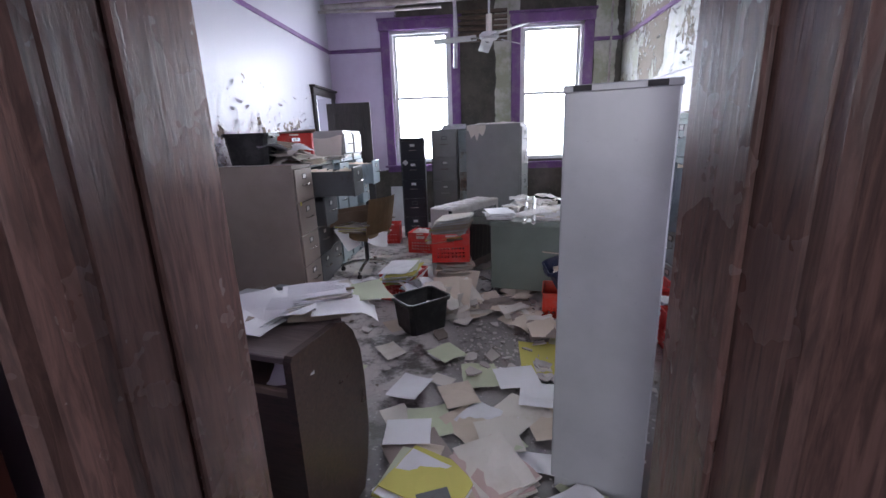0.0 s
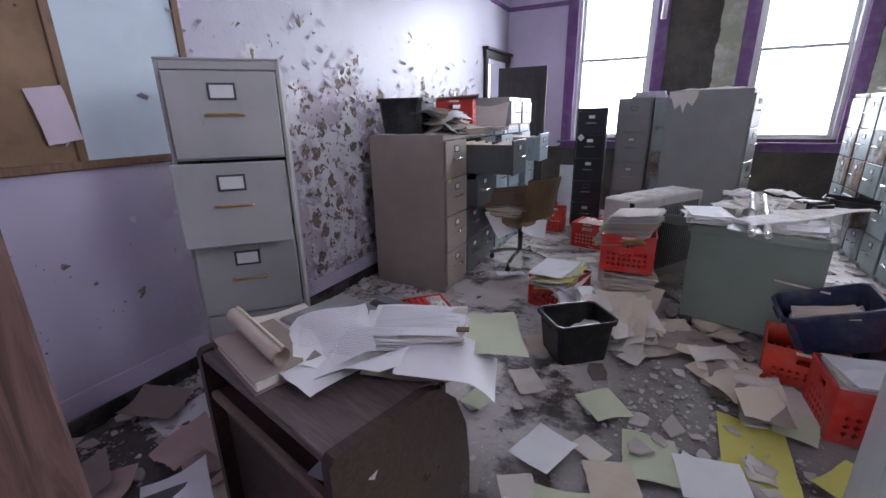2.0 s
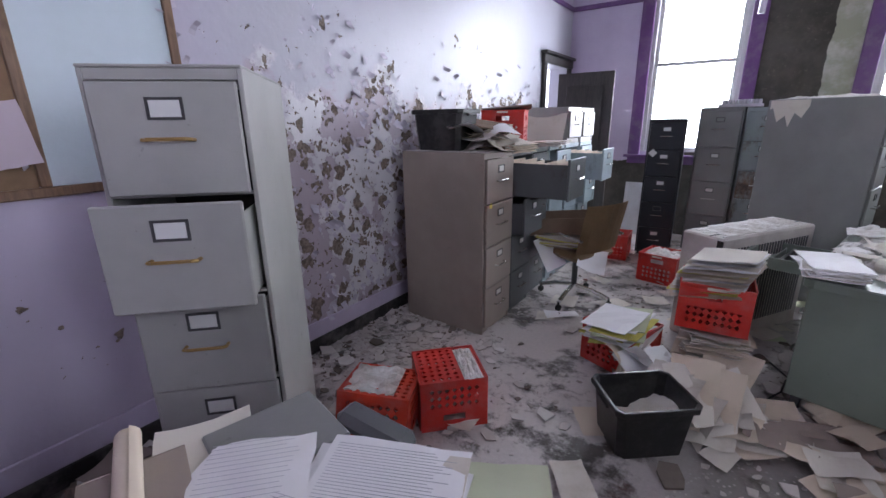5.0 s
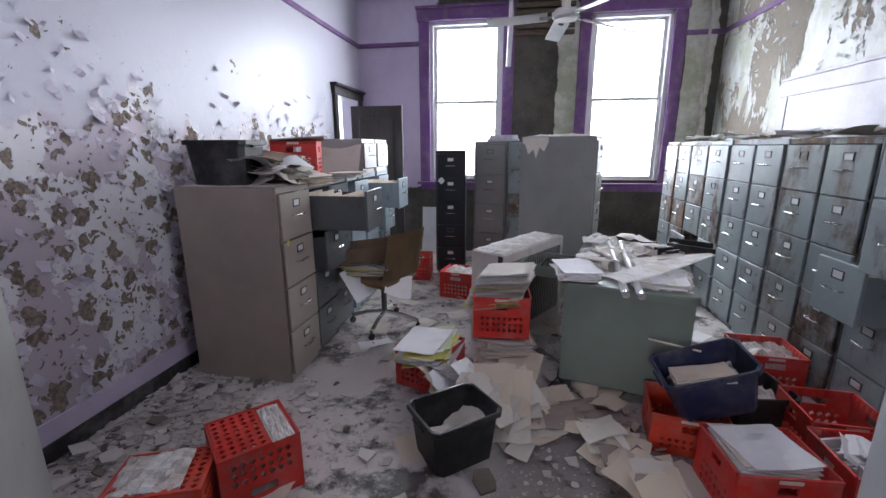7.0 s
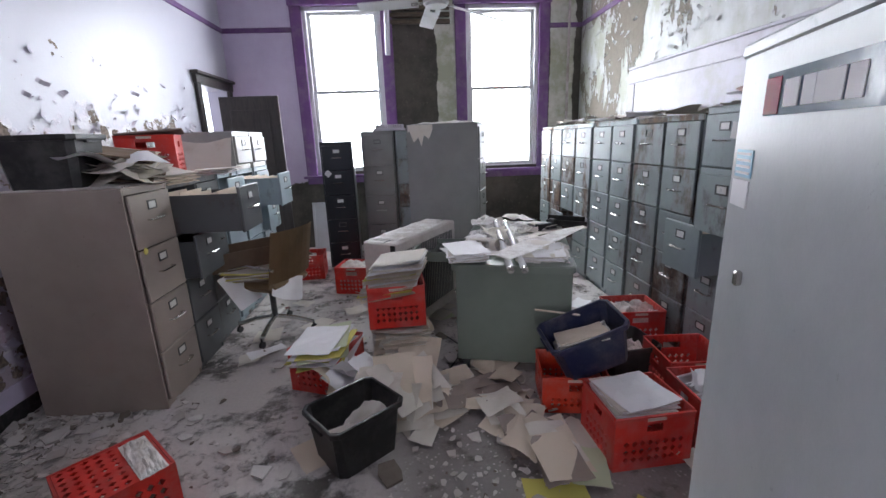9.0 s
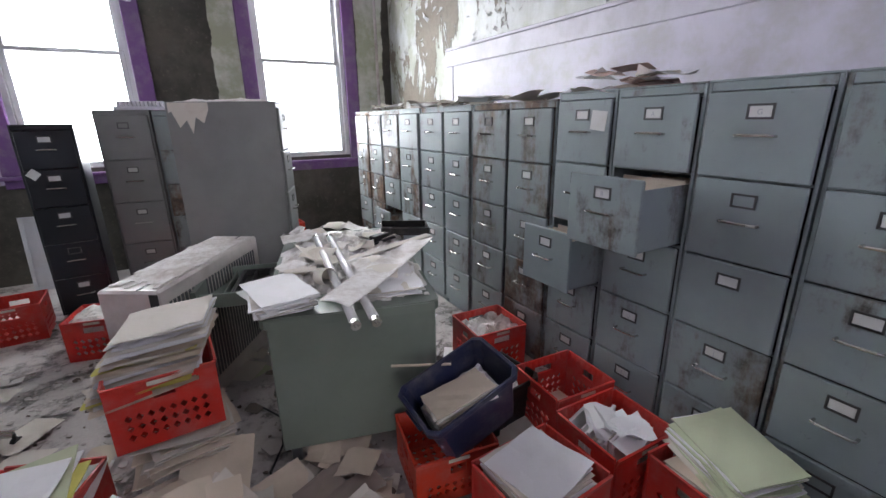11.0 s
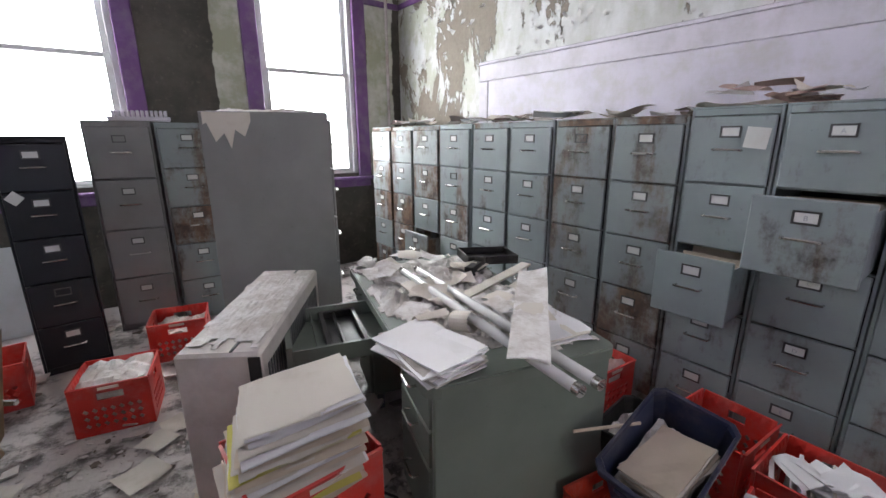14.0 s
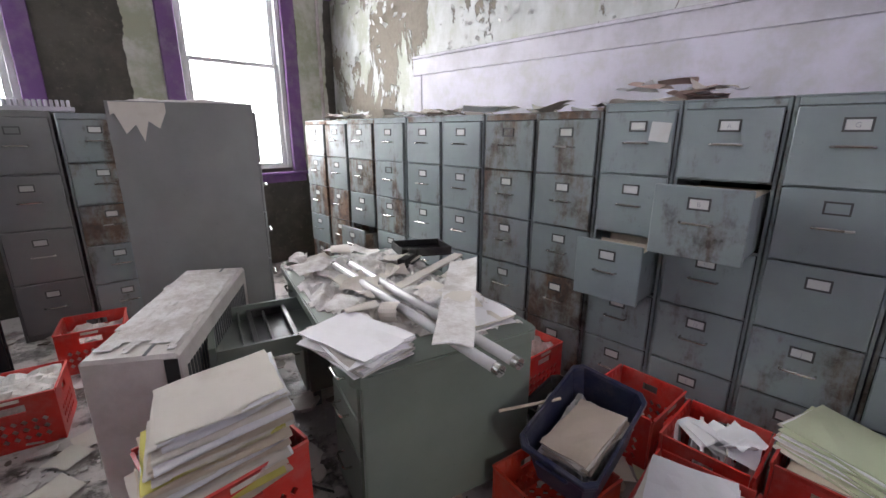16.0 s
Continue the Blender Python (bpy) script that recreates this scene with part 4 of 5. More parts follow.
def upright_files(m, w, d, h, materials, label):
    """Files standing on edge in a crate."""
    f = thing("file_set", m, label, "files")
    y = -d / 2 + 0.02
    while y < d / 2 - 0.02:
        th = rng.uniform(0.006, 0.022)
        part("file", boxes((-w / 2 + rng.uniform(0, 0.02), w / 2 - rng.uniform(0, 0.03), 0, th, 0, h + rng.uniform(-0.03, 0.03)), bevel=0.001), rng.choice(materials), f, m=pose(0, y, 0.014, rng.uniform(-9, 4), 0, rng.uniform(-3, 3)))
        y += th + rng.uniform(0.004, 0.012)
    return f


# black bin on the open floor
bin_thing(pose(1.057, 4.57, 0.0, 0, 0, 39), 0.38, 0.30, 0.275, M_BLACK, "open black plastic tote on the littered floor")
sheet(1.05, 4.56, 0.10, 40, M_PAPER2, "stained paper lying in the black tote", 0.22, 0.18, 0.02, (8, 6))
# upturned crates near the cabinet
crate(pose(0.14, 4.24, 0.281, 180, 0, 46), M_RED, "upturned red milk crate with white plaster on it", tag=False)
crate(pose(-0.06, 3.94, 0.272, 172, 4, 26), M_ORANGE, "upturned orange-red crate coated in fallen plaster", tag=False)
filler(Matrix.Translation((-0.085, 3.92, 0.262)) @ pose(0, 0, 0, -4, 3, 26), 0.25, 0.26, 0.03, M_CRUST, "flat lump of white plaster on an upturned crate", 0.012, "plaster_slab")
filler(pose(0.225, 4.30, 0.268, 0, 0, 46), 0.10, 0.30, 0.022, M_CRUST, "strip of white plaster on an upturned crate", 0.008, "plaster_slab")
# crate with spilling papers
crate(pose(0.80, 5.27, 0.0, 0, 0, -22), M_RED, "red milk crate buried under slumped papers")
paper_stack(0.80, 5.25, 0.20, -10, 7, [M_PALEGREEN, M_PAPER, M_YELLOW, M_PAPER], "slumped papers heaped on a crate", 0.30, 0.30, 0.02, 0.05, (6, -8))
for k in range(9):
    sheet(0.98 + rng.uniform(-0.12, 0.16), 5.08 + rng.uniform(-0.14, 0.14), 0.17 - k * 0.012, rng.uniform(-60, 60), rng.choice([M_PAPER, M_PAPER, M_MANILA]), "crumpled sheet sliding off a crate of papers", 0.24, 0.3, 0.05, (rng.uniform(-35, 10), rng.uniform(10, 45)))
for k in range(12):
    sheet(1.28 + rng.uniform(-0.16, 0.18), 4.98 + rng.uniform(-0.25, 0.25), 0.16 - k * 0.011, rng.uniform(-50, 50), rng.choice([M_MANILA, M_PAPER2, M_PAPER2]), "stained manila folder sliding down a paper heap", 0.26, 0.34, 0.05, (rng.uniform(20, 50), rng.uniform(-10, 12)), name="manila_folder")
# heap under the raised crate, the crate, and the pile on it
paper_stack(1.29, 5.42, 0.0, 4, 16, [M_MANILA, M_PAPER2], "squat pile of soaked folders on the floor", 0.30, 0.32, 0.0205, 0.03)
crate(pose(1.262, 5.395, 0.355, 0, 0, 3), M_RED, "red milk crate raised on a pile of folders", 0.36, 0.33, 0.275)
pile = thing("paper_stack", pose(1.265, 5.385, 0.56), "tall slipping pile of buff folders in a crate", "paper pile")
for k in range(24):
    f = k / 23
    mat = M_YELLOW if k in (3, 17) else (M_MANILA, M_PAPER2, M_MANILA, M_PAPER2, M_PAPER)[(k * 7) % 5]
    me = sheet_mesh(0.35, 0.27, k % 5, 0.006, mat, 0.005)
    part("folder", me, None, pile, m=pose(-0.05 + 0.07 * f + rng.uniform(-0.014, 0.014), -0.03 + 0.09 * f + rng.uniform(-0.014, 0.014), 0.0060 * k, 2 - 3 * f, -7 + f, -4 - 8 * f + rng.uniform(-5, 5)))
pad = thing("paper_stack", pose(1.30, 5.48, 0.713, 2, -7, -13), "curling wad of stained papers on a folder pile", "paper pile")
for k in range(6):
    part("folder", sheet_mesh(0.33, 0.26, k % 4, 0.012, [M_PAPER2, M_PAPER, M_PAPER2][k % 3], 0.004), None, pad, m=pose(rng.uniform(-0.012, 0.012), rng.uniform(-0.012, 0.012), 0.0056 * k, 0, 0, rng.uniform(-4, 4)))
# far crates
crate(pose(0.785, 7.055, 0.0, 0, 0, -12), M_RED, "red milk crate packed with plaster-covered papers")
filler(pose(0.785, 7.055, 0.0, 0, 0, -12), 0.31, 0.29, 0.27, M_CRUST, "plaster-covered papers packed in a crate")
crate(pose(1.16, 7.72, 0.0, 0, 0, -12), M_RED, "red milk crate with rubbish before grey cabinets")
filler(pose(1.16, 7.72, 0.0, 0, 0, -12), 0.31, 0.29, 0.20, M_CRUST, "scraps of plaster and paper in a crate", 0.04)
crate(pose(0.18, 7.62, 0.0, 0, 0, 4), M_RED, "red milk crate standing behind the chair")
crate(pose(2.30, 8.55, 0.0, 0, 0, 4), M_ORANGE, "orange crate below the window sill", h=0.42)
# crates by the long row
crate(pose(2.43, 4.45, 0.0, 0, 0, 3), M_RED, "red milk crate filled with paper packets", 0.385, 0.33)
paper_stack(2.425, 4.455, 0.215, 3, 6, [M_PAPER2, M_PAPER], "soaked paper packets filling a crate", 0.30, 0.28, 0.013, 0.01)
crate(pose(2.27, 4.88, 0.0, 0, 0, -10), M_ORANGE, "orange-red crate under a tilted navy tote", 0.36, 0.33, 0.22)
navy = Matrix.Translation((2.285, 4.80, 0.50)) @ Matrix.Rotation(radians(-20), 4, "Y") @ Matrix.Rotation(radians(7), 4, "X") @ Matrix.Translation((0, 0, -0.255))
bin_thing(navy, 0.41, 0.275, 0.255, M_NAVY, "navy blue tote tilted on a crate")
filler(navy @ pose(0.0, 0.0, 0.0), 0.32, 0.21, 0.14, M_CRUST, "slab of soaked paper in the navy tote", 0.02)
paper_stack(2.30, 4.79, 0.40, 78, 4, [M_PAPER2, M_MANILA], "stained paper block lying in the navy tote", 0.19, 0.27, 0.012, 0.008, (-16, 6))
bm = bmesh.new()
tube(bm, [(2.10, 5.04, 0.50), (2.33, 4.92, 0.50)], 0.006, 8)
solo("broom_stick", bm, M_MANILA, pose(0, 0, 0), "thin pale stick across the navy tote", "rod")
bin_thing(pose(2.67, 5.06, 0.0, 0, 0, 6), 0.34, 0.30, 0.26, M_BLACK, "black tote with wet plaster beside the crates")
filler(pose(2.67, 5.06, 0.0, 0, 0, 6), 0.28, 0.24, 0.20, M_CRUST, "wet plaster lumps in a black tote", 0.04)
crate(pose(2.955, 4.855, 0.0, 0, 0, -4), M_RED, "red milk crate with a few papers at the bottom")
paper_stack(2.95, 4.85, 0.014, 10, 3, [M_PAPER2], "few folders at the bottom of a crate", 0.24, 0.28)
crate(pose(2.88, 4.485, 0.0, 0, 0, -2), M_RED, "red milk crate full of crumpled papers")
upright_files(pose(2.88, 4.485, 0.0, 0, 0, 14), 0.26, 0.27, 0.235, [M_PAPER, M_PAPER2, M_PAPER], "crumpled papers on edge in a crate")
for k in range(5):
    sheet(2.88 + rng.uniform(-0.08, 0.08), 4.485 + rng.uniform(-0.08, 0.08), 0.245 + 0.006 * k, rng.uniform(0, 180), M_PAPER, "torn crumpled paper scrap on a crate", 0.13, 0.16, 0.035, (rng.uniform(-14, 14), rng.uniform(-14, 14)))
crate(pose(3.0, 4.12, 0.0, 0, 0, -4), M_RED, "red milk crate under a pile of folders")
paper_stack(3.02, 4.10, 0.27, -24, 9, [M_PAPER, M_PALEGREEN, M_PAPER2, M_PALEGREEN], "neat pile of white and yellow-green folders", 0.24, 0.34, 0.0135, 0.012, (0, -6))
paper_stack(3.0, 4.10, 0.014, 2, 15, [M_PAPER2, M_MANILA], "folders filling a milk crate", 0.28, 0.28, 0.0165, 0.008)
crate(pose(2.985, 5.545, 0.0, 0, 0, -4), M_RED, "red milk crate behind the desk end")
filler(pose(2.985, 5.545, 0.0, 0, 0, -4), 0.31, 0.29, 0.24, M_CRUST, "papers and plaster filling a crate", 0.04)
paper_stack(2.86, 3.70, 0.0, -30, 12, [M_PAPER2, M_PALEGREEN, M_PAPER], "slumped folders on the floor by the cabinets", 0.25, 0.33, 0.012, 0.05)

# ---- steel desk ----
DESK = pose(1.615, 5.245, 0, 0, 0, -15.5)   # origin at a front corner; x across, y along
desk = thing("steel_desk", DESK, "grey-green steel office desk under fallen plaster", "desk")
DW, DL = 0.765, 1.42


def rounded_slab(w, l, z0, z1, r=0.05):
    bm = bmesh.new()
    pts = []
    for cx, cy, a0 in ((w - r, r, -90), (w - r, l - r, 0), (r, l - r, 90), (r, r, 180)):
        pts += [(cx + r * math.cos(radians(a0 + a)), cy + r * math.sin(radians(a0 + a))) for a in (0, 30, 60, 90)]
    a = [bm.verts.new((x, y, z0)) for x, y in pts]
    b = [bm.verts.new((x, y, z1)) for x, y in pts]
    for i in range(len(pts)):
        j = (i + 1) % len(pts)
        bm.faces.new((a[i], a[j], b[j], b[i]))
    bm.faces.new(a[::-1])
    top = bm.faces.new(b)
    bmesh.ops.bevel(bm, geom=list(top.edges), offset=0.006, segments=2, affect="EDGES")
    return bm


part("desktop", rounded_slab(DW, DL, 0.705, 0.75), M_DESK, desk)
part("end_panel", boxes((0.03, DW - 0.02, 0.02, 0.045, 0.09, 0.704), bevel=0.006), M_DESK, desk)
part("pedestal", boxes((0.045, DW - 0.03, 0.046, 0.40, 0.09, 0.704), bevel=0.005), M_DESK, desk)
part("pedestal", boxes((0.045, DW - 0.03, DL - 0.40, DL - 0.03, 0.09, 0.704), bevel=0.005), M_DESK, desk)
part("modesty_panel", boxes((DW - 0.06, DW - 0.035, 0.41, DL - 0.41, 0.25, 0.704)), M_DESK, desk)
for x in (0.08, DW - 0.08):
    for y in (0.06, 0.38, DL - 0.38, DL - 0.06):
        part("leg", boxes((x - 0.02, x + 0.02, y - 0.02, y + 0.02, 0, 0.089)), M_DARKSTEEL, desk)
for k, (z0, z1) in enumerate(((0.10, 0.39), (0.40, 0.545), (0.555, 0.70))):
    for y0 in (0.055, DL - 0.39):
        d = part("drawer", boxes((0.026, 0.044, y0, y0 + 0.335, z0, z1), bevel=0.004), M_DESK, desk)
        part("handle", handle_bm(0.10), M_CHROME, d, "worn chrome handle", m=pose(0.026, y0 + 0.17, (z0 + z1) / 2 + 0.03, 0, 0, -90))
dr = part("centre_drawer", boxes((-0.37, 0.15, 0.56, 0.575, 0.60, 0.675), (-0.37, 0.15, 1.005, 1.02, 0.60, 0.675), (-0.37, 0.15, 0.575, 1.005, 0.60, 0.606), (0.135, 0.15, 0.575, 1.005, 0.606, 0.675), (-0.395, -0.371, 0.545, 1.035, 0.59, 0.70)), M_DESK, desk, "pulled-out centre drawer")
part("divider", boxes((-0.27, -0.264, 0.576, 1.004, 0.607, 0.65)), M_DESK, dr)
solo("drawer_organizer", boxes((-0.22, -0.20, 0.49, 0.93, 0.608, 0.652), (-0.06, -0.04, 0.49, 0.93, 0.608, 0.652), (-0.20, -0.06, 0.49, 0.51, 0.608, 0.652), (-0.20, -0.06, 0.91, 0.93, 0.608, 0.652), (-0.15, -0.14, 0.51, 0.91, 0.608, 0.645), (-0.20, -0.06, 0.51, 0.91, 0.608, 0.614), bevel=0.002),
     M_BLACK, DESK @ pose(-0.01, 0.075, 0.0, 0, 0, 0), "black plastic pen tray in the open drawer", "pen tray")


def crust(name, m, w, l, thick, seed, label, n=46):
    bm = bmesh.new()
    g = {}
    for j in range(n):
        for i in range(n):
            u, v = i / (n - 1), j / (n - 1)
            edge = min(u, 1 - u, v, 1 - v) * 6 + 0.7 * noise.noise((u * 6 + seed, v * 6, 2))
            h = thick * (0.45 + 0.6 * noise.noise((u * 4 + seed, v * 6, 0)) + 0.45 * noise.noise((u * 13, v * 18 + seed, 1)) + 0.3 * noise.noise((u * 34, v * 40 + seed, 4)))
            if edge > 0.12:
                g[i, j] = bm.verts.new((u * w, v * l, max(0.003, h * min(1, edge))))
    for (i, j), v in g.items():
        q = [g.get(k) for k in ((i, j), (i + 1, j), (i + 1, j + 1), (i, j + 1))]
        if all(q):
            bm.faces.new(q)
    bmesh.ops.delete(bm, geom=[v for v in bm.verts if not v.link_faces], context="VERTS")
    ex = bmesh.ops.extrude_edge_only(bm, edges=[e for e in bm.edges if e.is_boundary])
    for v in ex["geom"]:
        if isinstance(v, bmesh.types.BMVert):
            v.co.z = 0.0005
    return solo(name, bm, M_CRUST, m, label, "plaster", kind="stuff")


crust("plaster_crust", DESK @ pose(0.01, 0.16, 0.7505), 0.75, 1.26, 0.06, 3.0, "thick crust of fallen wet plaster on the desk")
crust("plaster_crust", DESK @ pose(0.40, 0.06, 0.7505), 0.33, 0.40, 0.03, 9.0, "lumps of wet plaster on the desk corner")
for k in range(34):
    a, b = rng.uniform(0.05, 0.70), rng.uniform(0.15, 1.35)
    ob = sheet(0, 0, 0, 0, rng.choice([M_CRUST, M_PAPER2]), "soaked sheet of paper in the desk rubble", rng.uniform(0.06, 0.15), rng.uniform(0.08, 0.18), 0.03)
    ob.matrix_basis = DESK @ pose(a, b, 0.772 + 0.001 * k, rng.uniform(-8, 8), rng.uniform(-8, 8), rng.uniform(0, 180))
ps = paper_stack(0, 0, 0, 0, 5, [M_PAPER, M_CRUST, M_PAPER], "thick wad of wet papers overhanging the desk", 0.235, 0.34, 0.011, 0.006)
ps.matrix_basis = pose(1.735, 5.395, 0.757, 0, 0, 4)
for a, b, lab in (((1.92, 4.905, 0.80), (2.085, 6.14, 0.825), "fluorescent tube lying across the desk"), ((1.995, 4.89, 0.80), (2.16, 6.11, 0.825), "second fluorescent tube beside it on the desk")):
    p, q = Vector(a), Vector(b)
    tb = thing("fluorescent_tube", pose(0, 0, 0), lab, "lamp tube", "fluorescent tubes")
    bm = bmesh.new()
    tube(bm, [p + (q - p) * 0.02, q - (q - p) * 0.02], 0.019, 16)
    g = part("glass", bm, M_TUBE, tb)
    for poly in g.data.polygons:
        poly.use_smooth = len(poly.vertices) == 4
    for e, o in ((p, 1), (q, -1)):
        bm = bmesh.new()
        tube(bm, [e, e + (q - p) * 0.021 * o], 0.0197, 16)
        cap = part("end_cap", bm, M_CHROME, tb)
        bm = bmesh.new()
        for s in (-0.006, 0.006):
            tube(bm, [e + Vector((s, 0, 0)), e + Vector((s, 0, 0)) - (q - p) * 0.008 * o], 0.0018, 6)
        part("pins", bm, M_HOLDER, cap)
ps = paper_stack(0, 0, 0, 0, 3, [M_CRUST, M_PAPER2, M_PAPER], "layered wet papers on the desk corner", 0.30, 0.36, 0.009, 0.012)
ps.matrix_basis = DESK @ pose(0.55, 0.27, 0.752, 0, 0, 6)
bm = bmesh.new()
tube(bm, [(0, 0, 0), (0, 0, 0.09)], 0.042, 18)
bmesh.ops.delete(bm, geom=[f for f in bm.faces if len(f.verts) > 4 and f.calc_center_median().z > 0.05], context="FACES")
cup = solo("paper_cup", bm, M_PAPER2, DESK @ pose(0.25, 0.36, 0.79, 78, 0, 30), "pale paper cup lying in the plaster", "cup")
strip = solo("torn_strip", sheet_mesh(0.14, 0.92, 5, 0.02, M_CRUST, 0.004), None, pose(2.24, 5.38, 0.822, 1, 0, -49.4), "long torn strip of board on the desk", "torn board")
tray = thing("letter_tray", pose(2.68, 6.12, 0.785, 2, 3, -20), "black plastic tray full of plaster", "tray")
part("base", boxes((-0.16, 0.16, -0.10, 0.10, 0, 0.008)), M_BLACK, tray)
for d in ((-0.16, 0.16, -0.10, -0.092, 0.008, 0.05), (-0.16, 0.16, 0.092, 0.10, 0.008, 0.05), (-0.16, -0.152, -0.092, 0.092, 0.008, 0.05), (0.152, 0.16, -0.092, 0.092, 0.008, 0.05)):
    part("side", boxes(d, bevel=0.002), M_BLACK, tray)
solo("stapler", boxes((-0.10, 0.10, -0.03, 0.03, 0, 0.012), (-0.09, 0.05, -0.025, 0.025, 0.0125, 0.05), (0.055, 0.09, -0.028, 0.028, 0.0125, 0.075), bevel=0.004), M_BLACK, pose(2.46, 5.98, 0.782, 0, 0, 25), "black office stapler-like holder in the plaster", "desk tool")
solo("slat", boxes((-0.03, 0.03, -0.33, 0.33, 0, 0.012), bevel=0.002), M_PAPER2, DESK @ pose(0.62, 0.72, 0.79, 3, 0, -62), "flat wooden slat across the desk", "slat")

# ---- white heater casing standing by the desk ----
HEAT = pose(1.008, 5.92, 0, 0, 0, -32.3)
heat = thing("heater_casing", HEAT, "dirty white metal heater casing stood on the floor", "heater")
part("shell", boxes((0, 0.30, 0, 0.99, 0.0, 0.775), bevel=0.012), M_WHITEBOX, heat)
part("seam_strip", boxes((0.19, 0.20, 0.01, 0.97, 0.7755, 0.779)), M_DARKSTEEL, heat)
part("grille", boxes(*[(0.3005, 0.304, 0.06 + 0.03 * k, 0.075 + 0.03 * k, 0.12, 0.70) for k in range(29)]), M_DARKSTEEL, heat, "dark side grille")
part("corner_cover", boxes((0.255, 0.298, -0.004, -0.0005, 0.60, 0.76), bevel=0.001), M_SHADECOVER, heat)
crust("plaster_dust", HEAT @ pose(0.01, 0.03, 0.7795), 0.28, 0.92, 0.014, 21.0, "plaster crumbs on the heater casing", 34)

# ---- office chair by the cabinets ----
chair = thing("office_chair", pose(0.22, 6.10, 0, 0, 0, -24), "worn tan vinyl office chair with papers on it", "chair")
part("seat", boxes((-0.24, 0.22, -0.23, 0.23, 0.42, 0.50), bevel=0.035), M_VINYL, chair)


def chair_back():
    bm = bmesh.new()
    n = 7
    grid = [[bm.verts.new((0.20 + 0.08 * k / 4 - 0.05 * (1 - (2 * i / (n - 1) - 1) ** 2) * -1, -0.24 + 0.48 * i / (n - 1), 0.50 + 0.40 * k / 4)) for i in range(n)] for k in range(5)]
    for k in range(4):
        for i in range(n - 1):
            bm.faces.new((grid[k][i], grid[k][i + 1], grid[k + 1][i + 1], grid[k + 1][i]))
    bmesh.ops.solidify(bm, geom=list(bm.faces), thickness=0.035)
    return bm


part("backrest", chair_back(), M_VINYL, chair)
bm = bmesh.new()
tube(bm, [(0, 0, 0.13), (0, 0, 0.42)], 0.024, 12)
part("column", bm, M_DARKSTEEL, chair)
for k in range(4):
    a = radians(20 + 90 * k)
    bm = bmesh.new()
    tube(bm, [(0, 0, 0.14), (0.16 * math.cos(a), 0.16 * math.sin(a), 0.12), (0.31 * math.cos(a), 0.31 * math.sin(a), 0.075)], 0.018, 8)
    leg = part("leg", bm, M_CHROME, chair)
    bm = bmesh.new()
    tube(bm, [(0.31 * math.cos(a) - 0.01, 0.31 * math.sin(a), 0.028), (0.31 * math.cos(a) + 0.012, 0.31 * math.sin(a), 0.028)], 0.027, 12)
    tube(bm, [(0.31 * math.cos(a), 0.31 * math.sin(a), 0.04), (0.31 * math.cos(a), 0.31 * math.sin(a), 0.08)], 0.008, 6)
    part("castor", bm, M_BLACK, leg)
for s in (-0.245, 0.245):
    bm = bmesh.new()
    tube(bm, [(-0.16, s, 0.45), (-0.16, s, 0.60), (0.02, s, 0.64), (0.26, s, 0.62)], 0.011, 8)
    part("arm_frame", bm, M_CHROME, chair)
paper_stack(0.12, 6.08, 0.50, 6, 6, [M_TAUPE, M_YELLOW, M_PAPER2], "folders and a yellow pad on the chair", 0.36, 0.40, 0.014, 0.02)
box = thing("open_drawer_box", pose(0.06, 6.14, 0.60, 0, -6, 12), "loose brown drawer laid across the chair", "drawer box")
for d in ((-0.36, 0.30, -0.19, -0.18, 0, 0.14), (-0.36, 0.30, 0.18, 0.19, 0, 0.14), (-0.36, -0.35, -0.18, 0.18, 0, 0.14), (0.29, 0.31, -0.19, 0.19, 0, 0.15), (-0.35, 0.29, -0.18, 0.18, 0, 0.01)):
    part("side", boxes(d), M_BOX, box)
sheet(0.06, 5.85, 0.46, 80, M_PAPER, "white paper hanging off the chair seat", 0.26, 0.28, 0.03, (55, 0))
sheet(0.40, 5.92, 0.44, 20, M_PAPER, "white paper hanging behind the chair", 0.22, 0.26, 0.03, (30, 20))

# ---- on top of the tan cabinet and its row ----
bin_thing(pose(-0.55, 5.26, 1.322, 0, 0, 3), 0.40, 0.29, 0.285, M_BLACK, "black tote on the tan cabinet")
for k in range(7):
    sheet(-0.26 + rng.uniform(-0.1, 0.1), 5.30 + rng.uniform(-0.08, 0.12), 1.335 + k * 0.016, rng.uniform(0, 180), rng.choice([M_PAPER, M_PAPER, M_PAPER2]), "crumpled white paper heaped on the cabinet", 0.25, 0.3, 0.06, (rng.uniform(-14, 14), rng.uniform(-14, 14)))
paper_stack(-0.42, 5.56, 1.31, 25, 10, [M_MANILA, M_BOX, M_PAPER2], "sagging manila folders piled on the cabinets", 0.30, 0.36, 0.021, 0.05, (8, 10))
paper_stack(-0.22, 5.70, 1.31, -15, 4, [M_MANILA, M_PAPER2], "brown folders on the dark cabinets", 0.24, 0.32, 0.016, 0.04, (0, 8))
crate(pose(-0.45, 6.02, 1.31, 0, 0, 18), M_RED, "red milk crate on the dark cabinets", h=0.30)
solo("flat_folder", boxes((-0.20, 0.20, -0.17, 0.17, 0, 0.012), bevel=0.003), M_TAUPE, pose(-0.43, 6.02, 1.615, -4, -4, 24), "dark folder lying on a red crate", "folder")
paper_stack(-0.15, 6.30, 1.31, 10, 3, [M_PAPER, M_PAPER2], "thin folders on the blue-grey cabinets", 0.26, 0.34, 0.012, 0.03)
sheet(-0.38, 6.62, 1.42, 0, M_PAPER2, "pale cardboard sheet leaning on the cabinets", 0.5, 0.34, 0.02, (70, 0), name="card_sheet")

